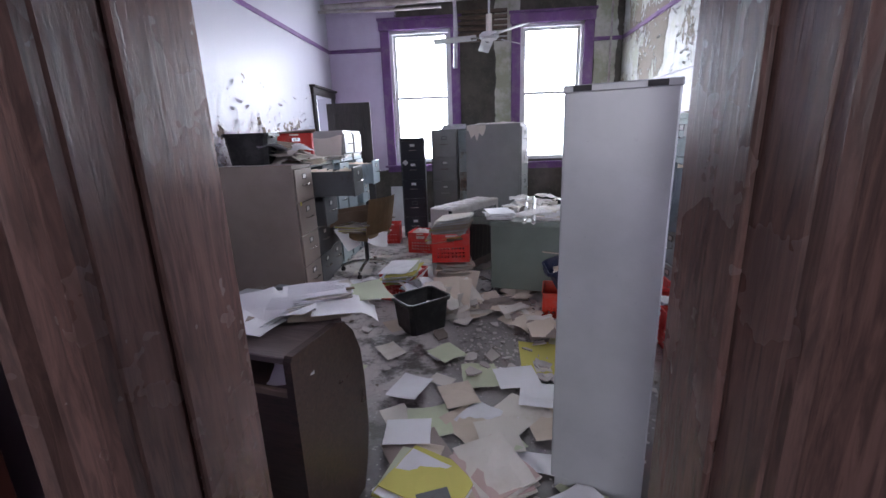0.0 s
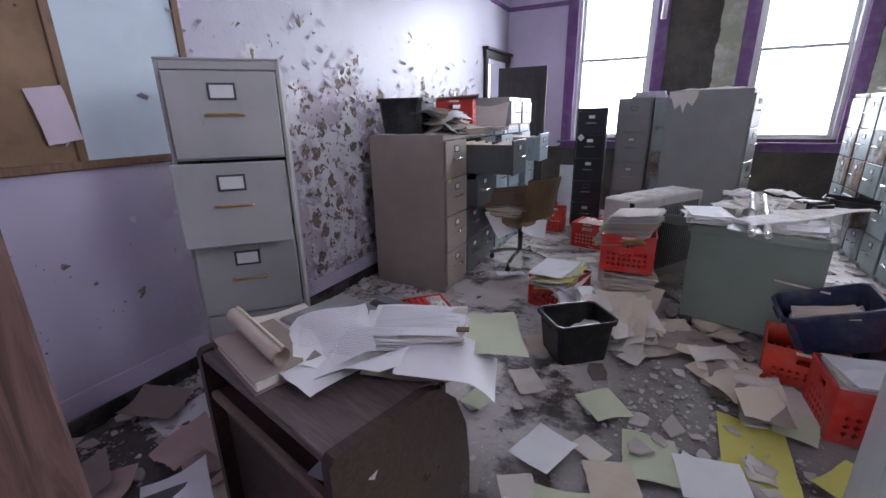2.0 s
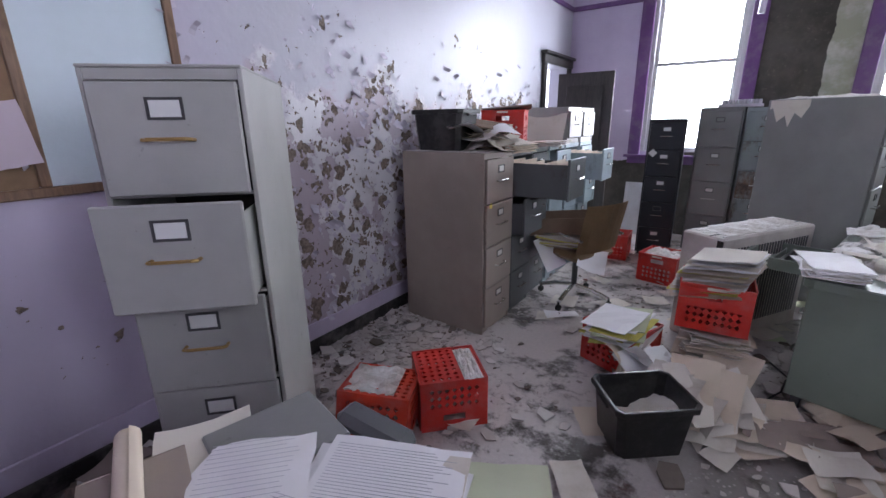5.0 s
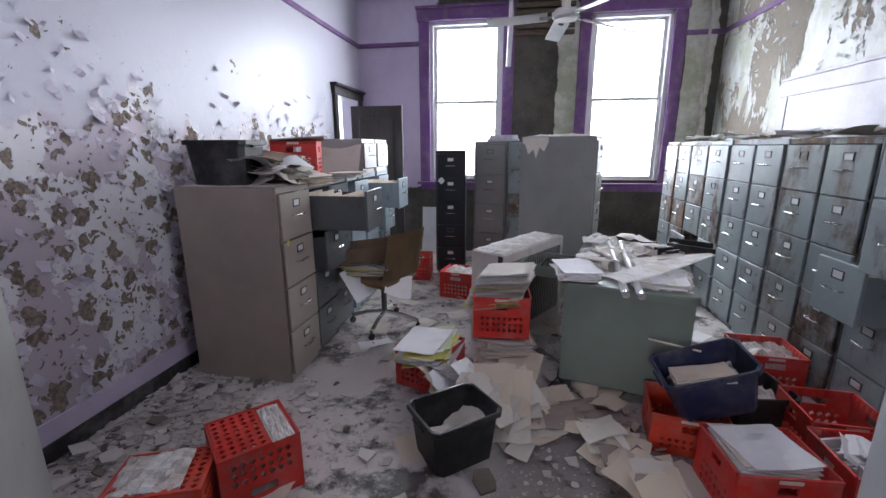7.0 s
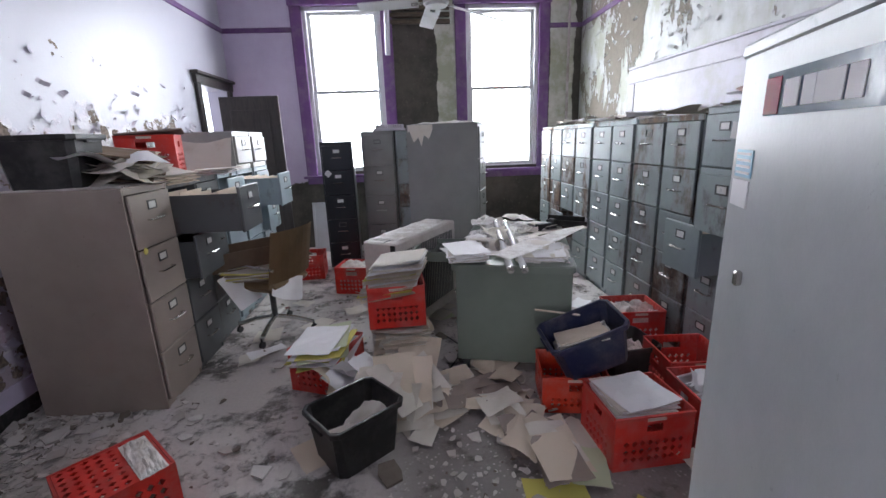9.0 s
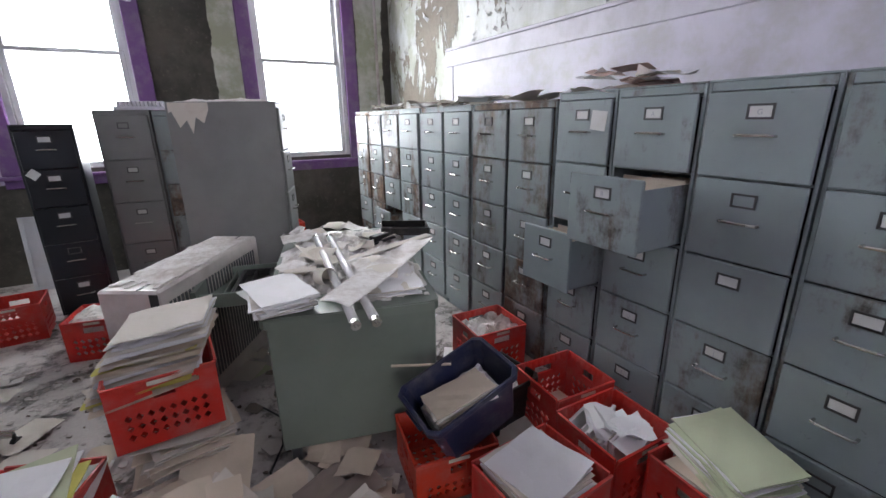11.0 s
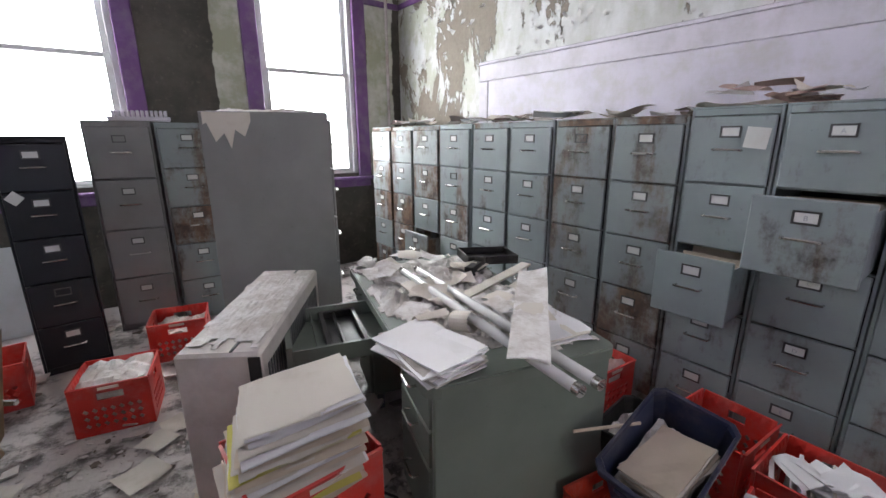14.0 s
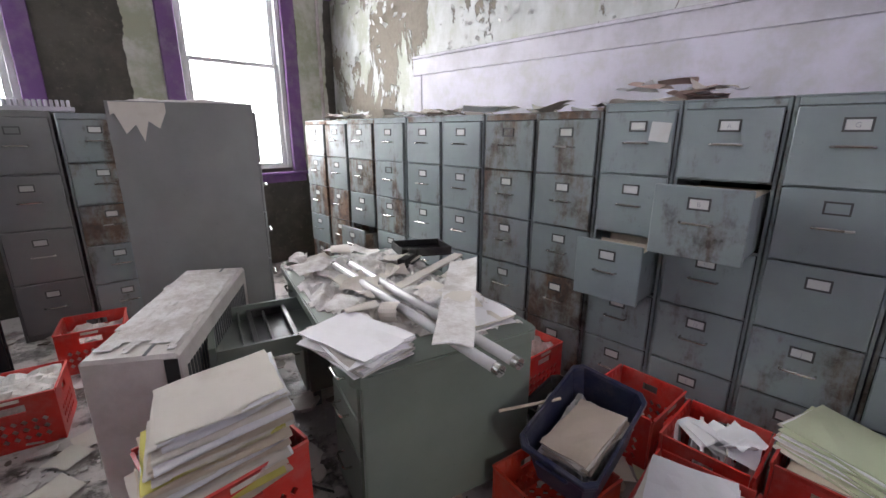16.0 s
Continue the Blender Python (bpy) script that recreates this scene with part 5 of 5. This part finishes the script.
# ---- on the long row and other cabinets ----
for i in range(34):
    y = rng.uniform(4.95, 8.45)
    sheet(RC_X + rng.uniform(0.06, 0.5), y, RC_H + 0.012 + rng.uniform(0, 0.02), rng.uniform(0, 180), rng.choice([M_PAPER2, M_TAUPE, M_PAPER, M_PAPER2]), "curled damp paper on top of the cabinets", rng.uniform(0.1, 0.24), rng.uniform(0.12, 0.28), 0.03, (rng.uniform(-8, 8), rng.uniform(-8, 8)), "papers on the cabinet tops")
for k in range(9):
    sheet(RC_X + 0.22 + rng.uniform(-0.07, 0.07), 5.0 + rng.uniform(-0.22, 0.22), RC_H + 0.04 + k * 0.009, rng.uniform(0, 180), rng.choice([M_PINK, M_PAPER2, M_PAPER]), "pink and white papers heaped on the cabinets", 0.13, 0.18, 0.03, (rng.uniform(-14, 14), rng.uniform(-14, 14)), "papers on the cabinet tops")
solo("cardboard_box", boxes((-0.17, 0.17, -0.2, 0.2, 0, 0.26), bevel=0.004), M_BOX, pose(RC_X + 0.24, 3.45, RC_H + 0.037, 0, 0, 3), "brown cardboard box on the cabinet row", "box")
cover = thing("lamp_cover", pose(1.17, 8.45, 1.636, 0, 0, -4), "ribbed pale plastic lamp cover on the cabinets", "lamp cover")
part("tray", boxes((-0.20, 0.20, -0.11, 0.11, 0, 0.03), bevel=0.004), M_TRIMW, cover)
for k in range(12):
    part("rib", shared("rib", lambda: mesh_of("rib", boxes((-0.01, 0.01, -0.10, 0.10, 0.0, 0.045), bevel=0.003), M_TRIMW)), None, cover, m=pose(-0.16 + 0.03 * k, 0, 0.0305))
crust("plaster_dust", pose(1.40, 7.216, 1.661, 0, 0, -18), 0.71, 0.42, 0.03, 31.0, "plaster crumbs on the big grey cabinet", 26)
crust("plaster_dust", pose(-0.80, 5.08, 1.3215), 0.68, 0.41, 0.012, 37.0, "plaster dust on the tan cabinet", 26)


def torn_skin():
    bm = bmesh.new()
    top = [(0, 0), (0.26, 0)]
    low = [(0.26, -0.05), (0.22, -0.14), (0.17, -0.10), (0.14, -0.21), (0.11, -0.12), (0.06, -0.17), (0.02, -0.06), (0, -0.07)]
    vs = [bm.verts.new((x, 0, z)) for x, z in top + low]
    back = [bm.verts.new((v.co.x, 0.003, v.co.z)) for v in vs]
    for i in range(len(vs)):
        j = (i + 1) % len(vs)
        bm.faces.new((vs[i], vs[j], back[j], back[i]))
    bm.faces.new(vs)
    bm.faces.new(back[::-1])
    return bm


solo("hanging_paint_skin", torn_skin(), M_PAPER2, pose(1.40, 7.189, 1.655, 0, 0, -18), "torn buff paper skin hanging on the grey cabinet", "paint skin")
solo("leaning_frame", boxes((-0.02, 0.0, -0.15, 0.15, 0, 0.03), (-0.02, 0.0, -0.15, -0.12, 0.03, 0.67), (-0.02, 0.0, 0.12, 0.15, 0.03, 0.67), (-0.02, 0.0, -0.15, 0.15, 0.67, 0.70), (-0.012, -0.008, -0.12, 0.12, 0.03, 0.67)), M_SASH, pose(0.16, 8.72, 0.01, 0, 8, 90), "small pale frame leaning below the window", "frame")

# ---- ceiling fan ----
fan = thing("ceiling_fan", pose(1.68, 6.47, 0.05), "white ceiling fan with drooping warped blades", "ceiling fan")
bm = bmesh.new()
tube(bm, [(0, 0, 2.66), (0, 0, CEIL - 0.05)], 0.012, 8)
part("rod", bm, M_FAN, fan)
bm = bmesh.new()
tube(bm, [(0, 0, 2.485), (0, 0, 2.56)], 0.105, 24)
bmesh.ops.bevel(bm, geom=[e for e in bm.edges if abs(e.verts[0].co.z - e.verts[1].co.z) < 0.001], offset=0.02, segments=3, affect="EDGES")
part("motor", bm, M_FAN, fan)
bm = bmesh.new()
tube(bm, [(0, 0, 2.56), (0, 0, 2.74)], 0.035, 12)
part("collar", bm, M_PAPER2, fan)
for k, (ang, droop) in enumerate(((-58, 1), (176, 2), (4, 14), (95, 4))):
    bl = part("blade", boxes((0.14, 0.62, -0.065, 0.065, -0.004, 0.004), bevel=0.002), M_FAN, fan, m=Matrix.Translation((0, 0, 2.52)) @ Matrix.Rotation(radians(ang), 4, "Z") @ Matrix.Rotation(radians(droop), 4, "Y") @ Matrix.Rotation(radians(12), 4, "X"))
    part("blade_iron", boxes((0.07, 0.20, -0.02, 0.02, -0.009, -0.0045)), M_CHROME, bl)

# ---- papers on the lectern desk ----
def on_pod(x, y, z, rz, mat, label, w=0.216, h=0.28, curl=0.015, tilt=(0, 0), print_it=False, seed=None):
    ob = sheet(0, 0, 0, 0, mat, label, w, h, curl, seed=seed)
    ob.matrix_basis = Matrix.Translation((x, y, z)) @ pose(0, 0, 0, tilt[0], tilt[1], rz)
    if print_it:
        printed(ob, w, h, curl * 1.6 + 0.003)
    return ob


book = thing("old_book", pose(0.505, 2.742, 0.835, 0, 0, -19), "thick worn book with a taupe cover", "book")
part("pages", boxes((-0.145, 0.14, -0.083, 0.083, 0.003, 0.034), bevel=0.003), M_PAPER2, book, "browned page block")
part("cover", boxes((-0.15, 0.148, -0.09, 0.09, 0.0345, 0.038), bevel=0.001), M_TAUPE, book)
part("back_cover", boxes((-0.15, 0.148, -0.09, 0.09, 0.0, 0.0028), bevel=0.001), M_TAUPE, book)
part("spine", boxes((-0.154, -0.1505, -0.09, 0.09, 0.0, 0.038), bevel=0.001), M_TAUPE, book)


def rolled_paper(length, r):
    """A loose scroll, open at both ends, with its outer edge showing."""
    bm, n = bmesh.new(), 34
    rows = []
    for k in range(n):
        a, q = k * 0.42, r * (0.55 + 0.45 * k / (n - 1))
        rows.append([bm.verts.new((x * length, q * math.cos(a), q * math.sin(a))) for x in (-0.5, -0.17, 0.17, 0.5)])
    for p, q in zip(rows, rows[1:]):
        for i in range(3):
            f = bm.faces.new((p[i], p[i + 1], q[i + 1], q[i]))
            f.smooth = True
    return bm


solo("paper_roll", rolled_paper(0.34, 0.027), M_MANILA, pose(0.465, 2.748, 0.901, 0, 0, -20), "rolled buff paper lying on the old book", "paper roll")
on_pod(0.43, 2.90, 0.838, 66, M_PAPER2, "buff folder at the back of the desk", 0.20, 0.27, 0.012, (0, 2), False, 6)
on_pod(0.64, 2.87, 0.862, 42, M_PAPER, "printed white sheet on the walnut desk", 0.215, 0.27, 0.032, (3, -4), True, 1)
on_pod(0.60, 2.83, 0.846, 20, M_PAPER, "creased white sheet under the printed one", 0.21, 0.25, 0.03, (2, 3), False, 4)
on_pod(0.79, 2.83, 0.842, 18, M_PAPER, "crumpled white printed sheet on the desk", 0.20, 0.23, 0.04, (-4, 3), True, 2)
on_pod(0.70, 2.735, 0.837, -14, M_PAPER, "white sheet with faint print on the desk", 0.16, 0.15, 0.025, (0, 2), False, 3)
paper_stack(0.83, 3.03, 0.838, 24, 4, [M_PAPER, M_PAPER2, M_PAPER], "stack of white printed pages on the desk", 0.29, 0.20, 0.011, 0.007)
on_pod(0.83, 3.03, 0.886, 24, M_PAPER, "printed white page on top of the stack", 0.285, 0.20, 0.008, (0, 0), True, 4)
on_pod(1.005, 3.10, 0.848, 28, M_PALEGREEN, "pale green folder jutting from the desk", 0.23, 0.25, 0.01, (0, 3), False, 5)
on_pod(0.87, 2.93, 0.838, 21, M_MANILA, "manila folder under white pages", 0.24, 0.24, 0.01, (0, 3), False, 6)


def draped(w, h, over, drop):
    """A sheet lying flat that bends down past an edge at x = over."""
    bm, nx, ny = bmesh.new(), 14, 6
    tops = []
    for z0 in (0.0012, 0.0):
        g = []
        for j in range(ny):
            for i in range(nx):
                x, y = w * i / (nx - 1), h * (j / (ny - 1) - 0.5)
                past = max(0.0, x - over + 0.10 * y)
                fall = drop * min(1.0, past / 0.10) ** 1.6
                g.append(bm.verts.new((x - fall * 0.35, y, z0 - fall + 0.004 * noise.noise((x * 14, y * 14, 2.0)))))
        tops.append(g)
        for j in range(ny - 1):
            for i in range(nx - 1):
                f = bm.faces.new((g[j * nx + i], g[j * nx + i + 1], g[(j + 1) * nx + i + 1], g[(j + 1) * nx + i]))
                f.smooth = True
    return bm


solo("paper_sheet", draped(0.27, 0.21, 0.17, 0.055), M_PAPER, pose(0.862, 2.885, 0.872, 0, 2, 17), "blank white sheet curling over the desk edge", "paper", "loose papers")
on_pod(0.86, 2.66, 0.702, 14, M_PAPER, "crumpled paper on the desk's inner shelf", 0.16, 0.14, 0.03)
solo("box_file", boxes((-0.10, 0.10, -0.04, 0.04, 0, 0.05), bevel=0.018), M_DARKSTEEL, pose(0.65, 3.18, 0.80, 0, 8, 6), "dark grey box file at the back of the desk", "binder")
solo("grey_binder", boxes((-0.11, 0.11, -0.13, 0.13, 0, 0.014), bevel=0.005), M_MID, pose(0.50, 3.02, 0.836, 0, 0, -14), "grey binder at the back of the desk", "binder")
solo("rust_clip", boxes((-0.018, 0.018, -0.012, 0.012, 0, 0.004), bevel=0.001), M_VINYL, pose(0.98, 3.015, 0.90, 0, 0, 20), "small rust-stained clip on white pages", "clip")

# pinned notice and small marks on the board
note = sheet(XL + 0.022, 2.72, 1.52, 0, M_PINK, "pinkish curled notice pinned to the cork", 0.20, 0.28, 0.02, seed=3)
note.matrix_basis = pose(XL + 0.026, 2.99, 1.50, 90, 0, 90) @ pose(0, 0, 0, 0, 0, 8)
note.data = sheet_mesh(0.13, 0.23, 3, 0.03, paper_mat("lilac_notice", (0.62, 0.52, 0.60), 0.1))
for k in range(9):
    bm = bmesh.new()
    tube(bm, [(0, 0, 0), (0.014, 0, 0.002)], 0.005, 8)
    solo("drawing_pin", bm, M_BOX, pose(XL + 0.018, rng.uniform(2.25, 3.0), rng.uniform(1.34, 2.2)), "small dark pin in the cork board", "pin", "pins on the cork")

# ---- floor papers ----
big = [(1.53, 3.80, 6, M_PALEGREEN, 0.23, 0.30, "pale green folder lying on the floor"), (1.945, 4.03, -2, M_YELLOW, 0.27, 0.48, "bright yellow folder on the littered floor"),
       (1.25, 3.33, 12, M_PALEGREEN, 0.23, 0.26, "pale green stained paper on the floor"), (1.24, 3.05, 30, M_TAUPE, 0.30, 0.36, "taupe folder with scuffs on the floor"),
       (1.48, 3.30, 38, M_MANILA, 0.22, 0.30, "brown envelope on the floor"), (1.56, 3.34, 55, M_PAPER, 0.22, 0.28, "white document on the floor"),
       (1.72, 3.40, -40, M_PAPER2, 0.24, 0.28, "cream sheet on the floor"), (1.15, 3.22, 4, M_PAPER, 0.24, 0.2, "white sheet on the floor"),
       (1.76, 3.75, 10, M_PAPER, 0.26, 0.24, "white sheet by a yellow folder"), (1.40, 3.55, 20, M_MANILA, 0.2, 0.24, "brown torn paper on the floor"),
       (1.62, 3.20, 15, M_PAPER2, 0.2, 0.26, "cream sheet near the doorway"), (1.86, 3.55, -8, M_PAPER, 0.2, 0.24, "crumpled white sheet by the steel cabinet"),
       (1.30, 4.05, 40, M_PALEGREEN, 0.2, 0.22, "pale green scrap on the floor"), (1.10, 3.62, -20, M_PAPER, 0.2, 0.25, "white sheet by the lectern"),
       (1.95, 2.72, 30, M_PAPER, 0.24, 0.30, "white sheet beside the steel cabinet"), (2.30, 3.9, 50, M_YELLOW, 0.25, 0.3, "yellow sheet behind the folder")]
for k, (x, y, rz, mat, w, h, lab) in enumerate(big):
    sheet(x, y, 0.004 + 0.0025 * k, rz, mat, lab, w, h, 0.014)
paper_stack(1.58, 2.98, 0.0, 32, 4, [M_PINK, M_PAPER2], "pinkish folder stack near the doorway", 0.26, 0.34, 0.012, 0.012)
paper_stack(1.30, 2.85, 0.0, 62, 4, [M_PAPER, M_YELLOW, M_PALEGREEN], "fanned yellow and white papers by the doorway", 0.30, 0.36, 0.011, 0.04)
solo("dark_tile", boxes((-0.07, 0.07, -0.10, 0.10, 0, 0.012), bevel=0.003), M_DARKSTEEL, pose(1.35, 2.72, 0.05, 0, 0, 20), "small dark slab on the papers", "slab")
for k in range(5):
    ob = solo("pleated_plastic", boxes(*[(-0.12, 0.12, 0.03 * j, 0.03 * j + 0.018, 0, 0.008) for j in range(2)], bevel=0.003), M_MID, pose(1.92 + 0.01 * k, 3.30 + 0.07 * k, 0.004, 0, 0, 4), "grey ribbed plastic strip on the floor", "strip", "ribbed strips") if k < 4 else None
# folders slipped into a fan beside the crates
for k in range(14):
    sheet(1.86 + 0.012 * k + rng.uniform(-0.05, 0.05), 4.72 - 0.035 * k + rng.uniform(-0.05, 0.05), 0.02 + 0.006 * k, rng.uniform(-50, 10), rng.choice([M_MANILA, M_PAPER2, M_MANILA, M_TAUPE]), "cream folder slipped across the floor", 0.20, 0.29, 0.025, (rng.uniform(-3, 5), rng.uniform(-4, 4)), "slipped folders", name="manila_folder")
for k in range(40):
    sheet(1.55 + rng.uniform(-0.3, 0.42), 5.02 + rng.uniform(-0.28, 0.28), 0.005 + 0.0018 * k, rng.uniform(0, 180), rng.choice([M_MANILA, M_PAPER2, M_PAPER2, M_TAUPE]), "damp cream paper trodden into the floor", rng.uniform(0.08, 0.21), rng.uniform(0.12, 0.28), 0.025, (rng.uniform(-4, 4), rng.uniform(-4, 4)), "damp floor papers")
# scattered sheets all over the floor, clear of the cabinets
for k in range(90):
    x, y = rng.uniform(0.0, 2.9), rng.uniform(2.5, 7.6)
    if x < 1.1 and y < 3.1:
        continue
    sheet(x, y, 0.003 + 0.0008 * (k % 30), rng.uniform(0, 180), rng.choice([M_PAPER2, M_PAPER2, M_PAPER, M_MANILA, M_PALEGREEN]), "trodden damp paper on the floor", rng.uniform(0.10, 0.22), rng.uniform(0.12, 0.28), 0.012, group="trodden papers")
for k in range(26):
    sheet(rng.uniform(-0.85, 0.35), rng.uniform(2.25, 3.2), 0.004 + 0.003 * k, rng.uniform(0, 180), rng.choice([M_TAUPE, M_PINK, M_MANILA, M_PAPER, M_DARKSTEEL]), "folders strewn beside the walnut desk", rng.uniform(0.18, 0.28), rng.uniform(0.22, 0.36), 0.03, (rng.uniform(-8, 8), rng.uniform(-8, 8)), "folders strewn by the wall")


# ---- rubble ----
def chips(name, count, where, size, label, seed):
    """Flakes of plaster and paint: thin uneven shards, too many to count."""
    r = random.Random(seed)
    verts, faces = [], []
    while len(faces) < count * 6:
        x, y, dens = where(r)
        if r.random() > dens:
            continue
        s = size * r.uniform(0.35, 1.0) ** 2 * (2.4 if r.random() < 0.05 else 1)
        n = r.randint(4, 6)
        a0, t, tx, ty = r.uniform(0, 6.3), s * 0.16, r.uniform(-0.3, 0.3), r.uniform(-0.3, 0.3)
        ring = []
        for k in range(n):
            a = a0 + 6.283 * (k + r.uniform(-0.3, 0.3)) / n
            q = s * r.uniform(0.6, 1.1)
            ring.append((q * math.cos(a), q * math.sin(a)))
        lift = s * 0.22 + 0.001
        b = len(verts)
        for h in (0, t):
            verts += [(x + p, y + q, max(0.0005, lift + h + p * tx + q * ty)) for p, q in ring]
        faces.append(tuple(range(b + n, b + 2 * n)))
        faces += [(b + k, b + (k + 1) % n, b + n + (k + 1) % n, b + n + k) for k in range(n)]
        faces.append(tuple(range(b + n - 1, b - 1, -1)))
    me = bpy.data.meshes.new(name)
    me.from_pydata(verts, [], faces)
    me.materials.append(M_DEBRIS)
    return tagged(new(name, me), label, "rubble", kind="stuff")


def over_floor(r):
    x, y = r.uniform(XL + 0.03, 3.2), r.uniform(2.1, 9.0)
    d = 0.32 + 0.9 * noise.noise((x * 1.3, y * 1.3, 5.0)) + 0.35 * noise.noise((x * 5, y * 5, 2.0))
    return x, y, d * (0.35 if y < 3.6 and x > 1.0 else 1.0)


def by_wall(r):
    x, y = XL + 0.03 + abs(r.gauss(0, 0.42)), r.uniform(2.9, 5.2)
    return x, y, 0.9


chips("plaster_rubble", 7000, over_floor, 0.022, "plaster and paint crumbs over the floor", 3)
chips("plaster_flakes", 420, over_floor, 0.075, "larger plaster flakes over the floor", 4)
chips("wall_foot_rubble", 2600, by_wall, 0.032, "fallen paint flakes along the lilac wall", 5)


def flakes_on_wall(name, count, place, material, label, seed):
    """Curled scales of paint still hanging on a wall."""
    r = random.Random(seed)
    verts, faces = [], []
    for _ in range(count * 3):
        if len(faces) >= count * 3:
            break
        got = place(r)
        if got is None:
            continue
        o, u, n = got
        s, curl = r.uniform(0.02, 0.075), r.uniform(0.3, 1.0)
        a = r.uniform(-0.9, 0.9)
        side = (u * math.cos(a) + Vector((0, 0, 1)) * math.sin(a)) * s * r.uniform(0.4, 1.0)
        down = (u * -math.sin(a) + Vector((0, 0, 1)) * math.cos(a)) * s * r.choice((-1, 1, -1))
        b = len(verts)
        for k in range(4):
            f = k / 3
            for w in (-1, 1):
                verts.append(o + side * w * (0.55 - 0.35 * f * r.random()) + down * (f - 0.25 * curl * f * f) + n * (0.002 + curl * s * 0.75 * f * f))
        faces += [(b + 2 * k, b + 2 * k + 1, b + 2 * k + 3, b + 2 * k + 2) for k in range(3)]
    me = bpy.data.meshes.new(name)
    me.from_pydata(verts, [], faces)
    me.materials.append(material)
    return tagged(new(name, me), label, "paint flakes", kind="stuff")


def left_place(r):
    y, z = r.uniform(2.4, 7.8), r.uniform(0.25, 2.6)
    damp = 1.0 if (y > 3.6 and z < 1.9) else (0.4 if y > 3.6 and z < 2.2 else 0.03)
    if r.random() > damp * (0.5 + 1.2 * noise.noise((y * 1.6, z * 1.6, 8.0))):
        return None
    return Vector((XL, y, z)), Vector((0, 1, 0)), Vector((1, 0, 0))


def right_place(r):
    y, z = r.uniform(4.0, 9.0), r.uniform(2.2, 3.8)
    if r.random() > 0.4 + 1.2 * noise.noise((y * 1.4, z * 1.4, 3.0)):
        return None
    return Vector((XR, y, z)), Vector((0, 1, 0)), Vector((-1, 0, 0))


flakes_on_wall("hanging_paint_flakes", 700, left_place, plain("lilac_flake", (0.58, 0.54, 0.63), 0.5), "curled lilac paint flakes hanging on the wall", 11)
flakes_on_wall("hanging_paint_scales", 500, right_place, plain("white_flake", (0.58, 0.58, 0.56), 0.6), "curled white paint scales on the peeling wall", 12)
# rag of paint hanging on the pipe between the windows, and a loose cable
bm = bmesh.new()
tube(bm, [(1.21, 8.78, 3.62), (1.22, 8.76, 3.2), (1.20, 8.78, 2.6)], 0.035, 6)
solo("hanging_paint_rag", bm, M_TRIMW, pose(0, 0, 0), "long strip of paint hanging from the ceiling", "paint strip")
bm = bmesh.new()
tube(bm, [(1.62, 5.75, 0.012), (1.70, 5.60, 0.012), (1.66, 5.40, 0.012), (1.58, 5.25, 0.012), (1.60, 5.10, 0.012)], 0.006, 6)
solo("loose_cable", bm, M_BLACK, pose(0, 0, 0), "thin black cable on the floor", "cable")
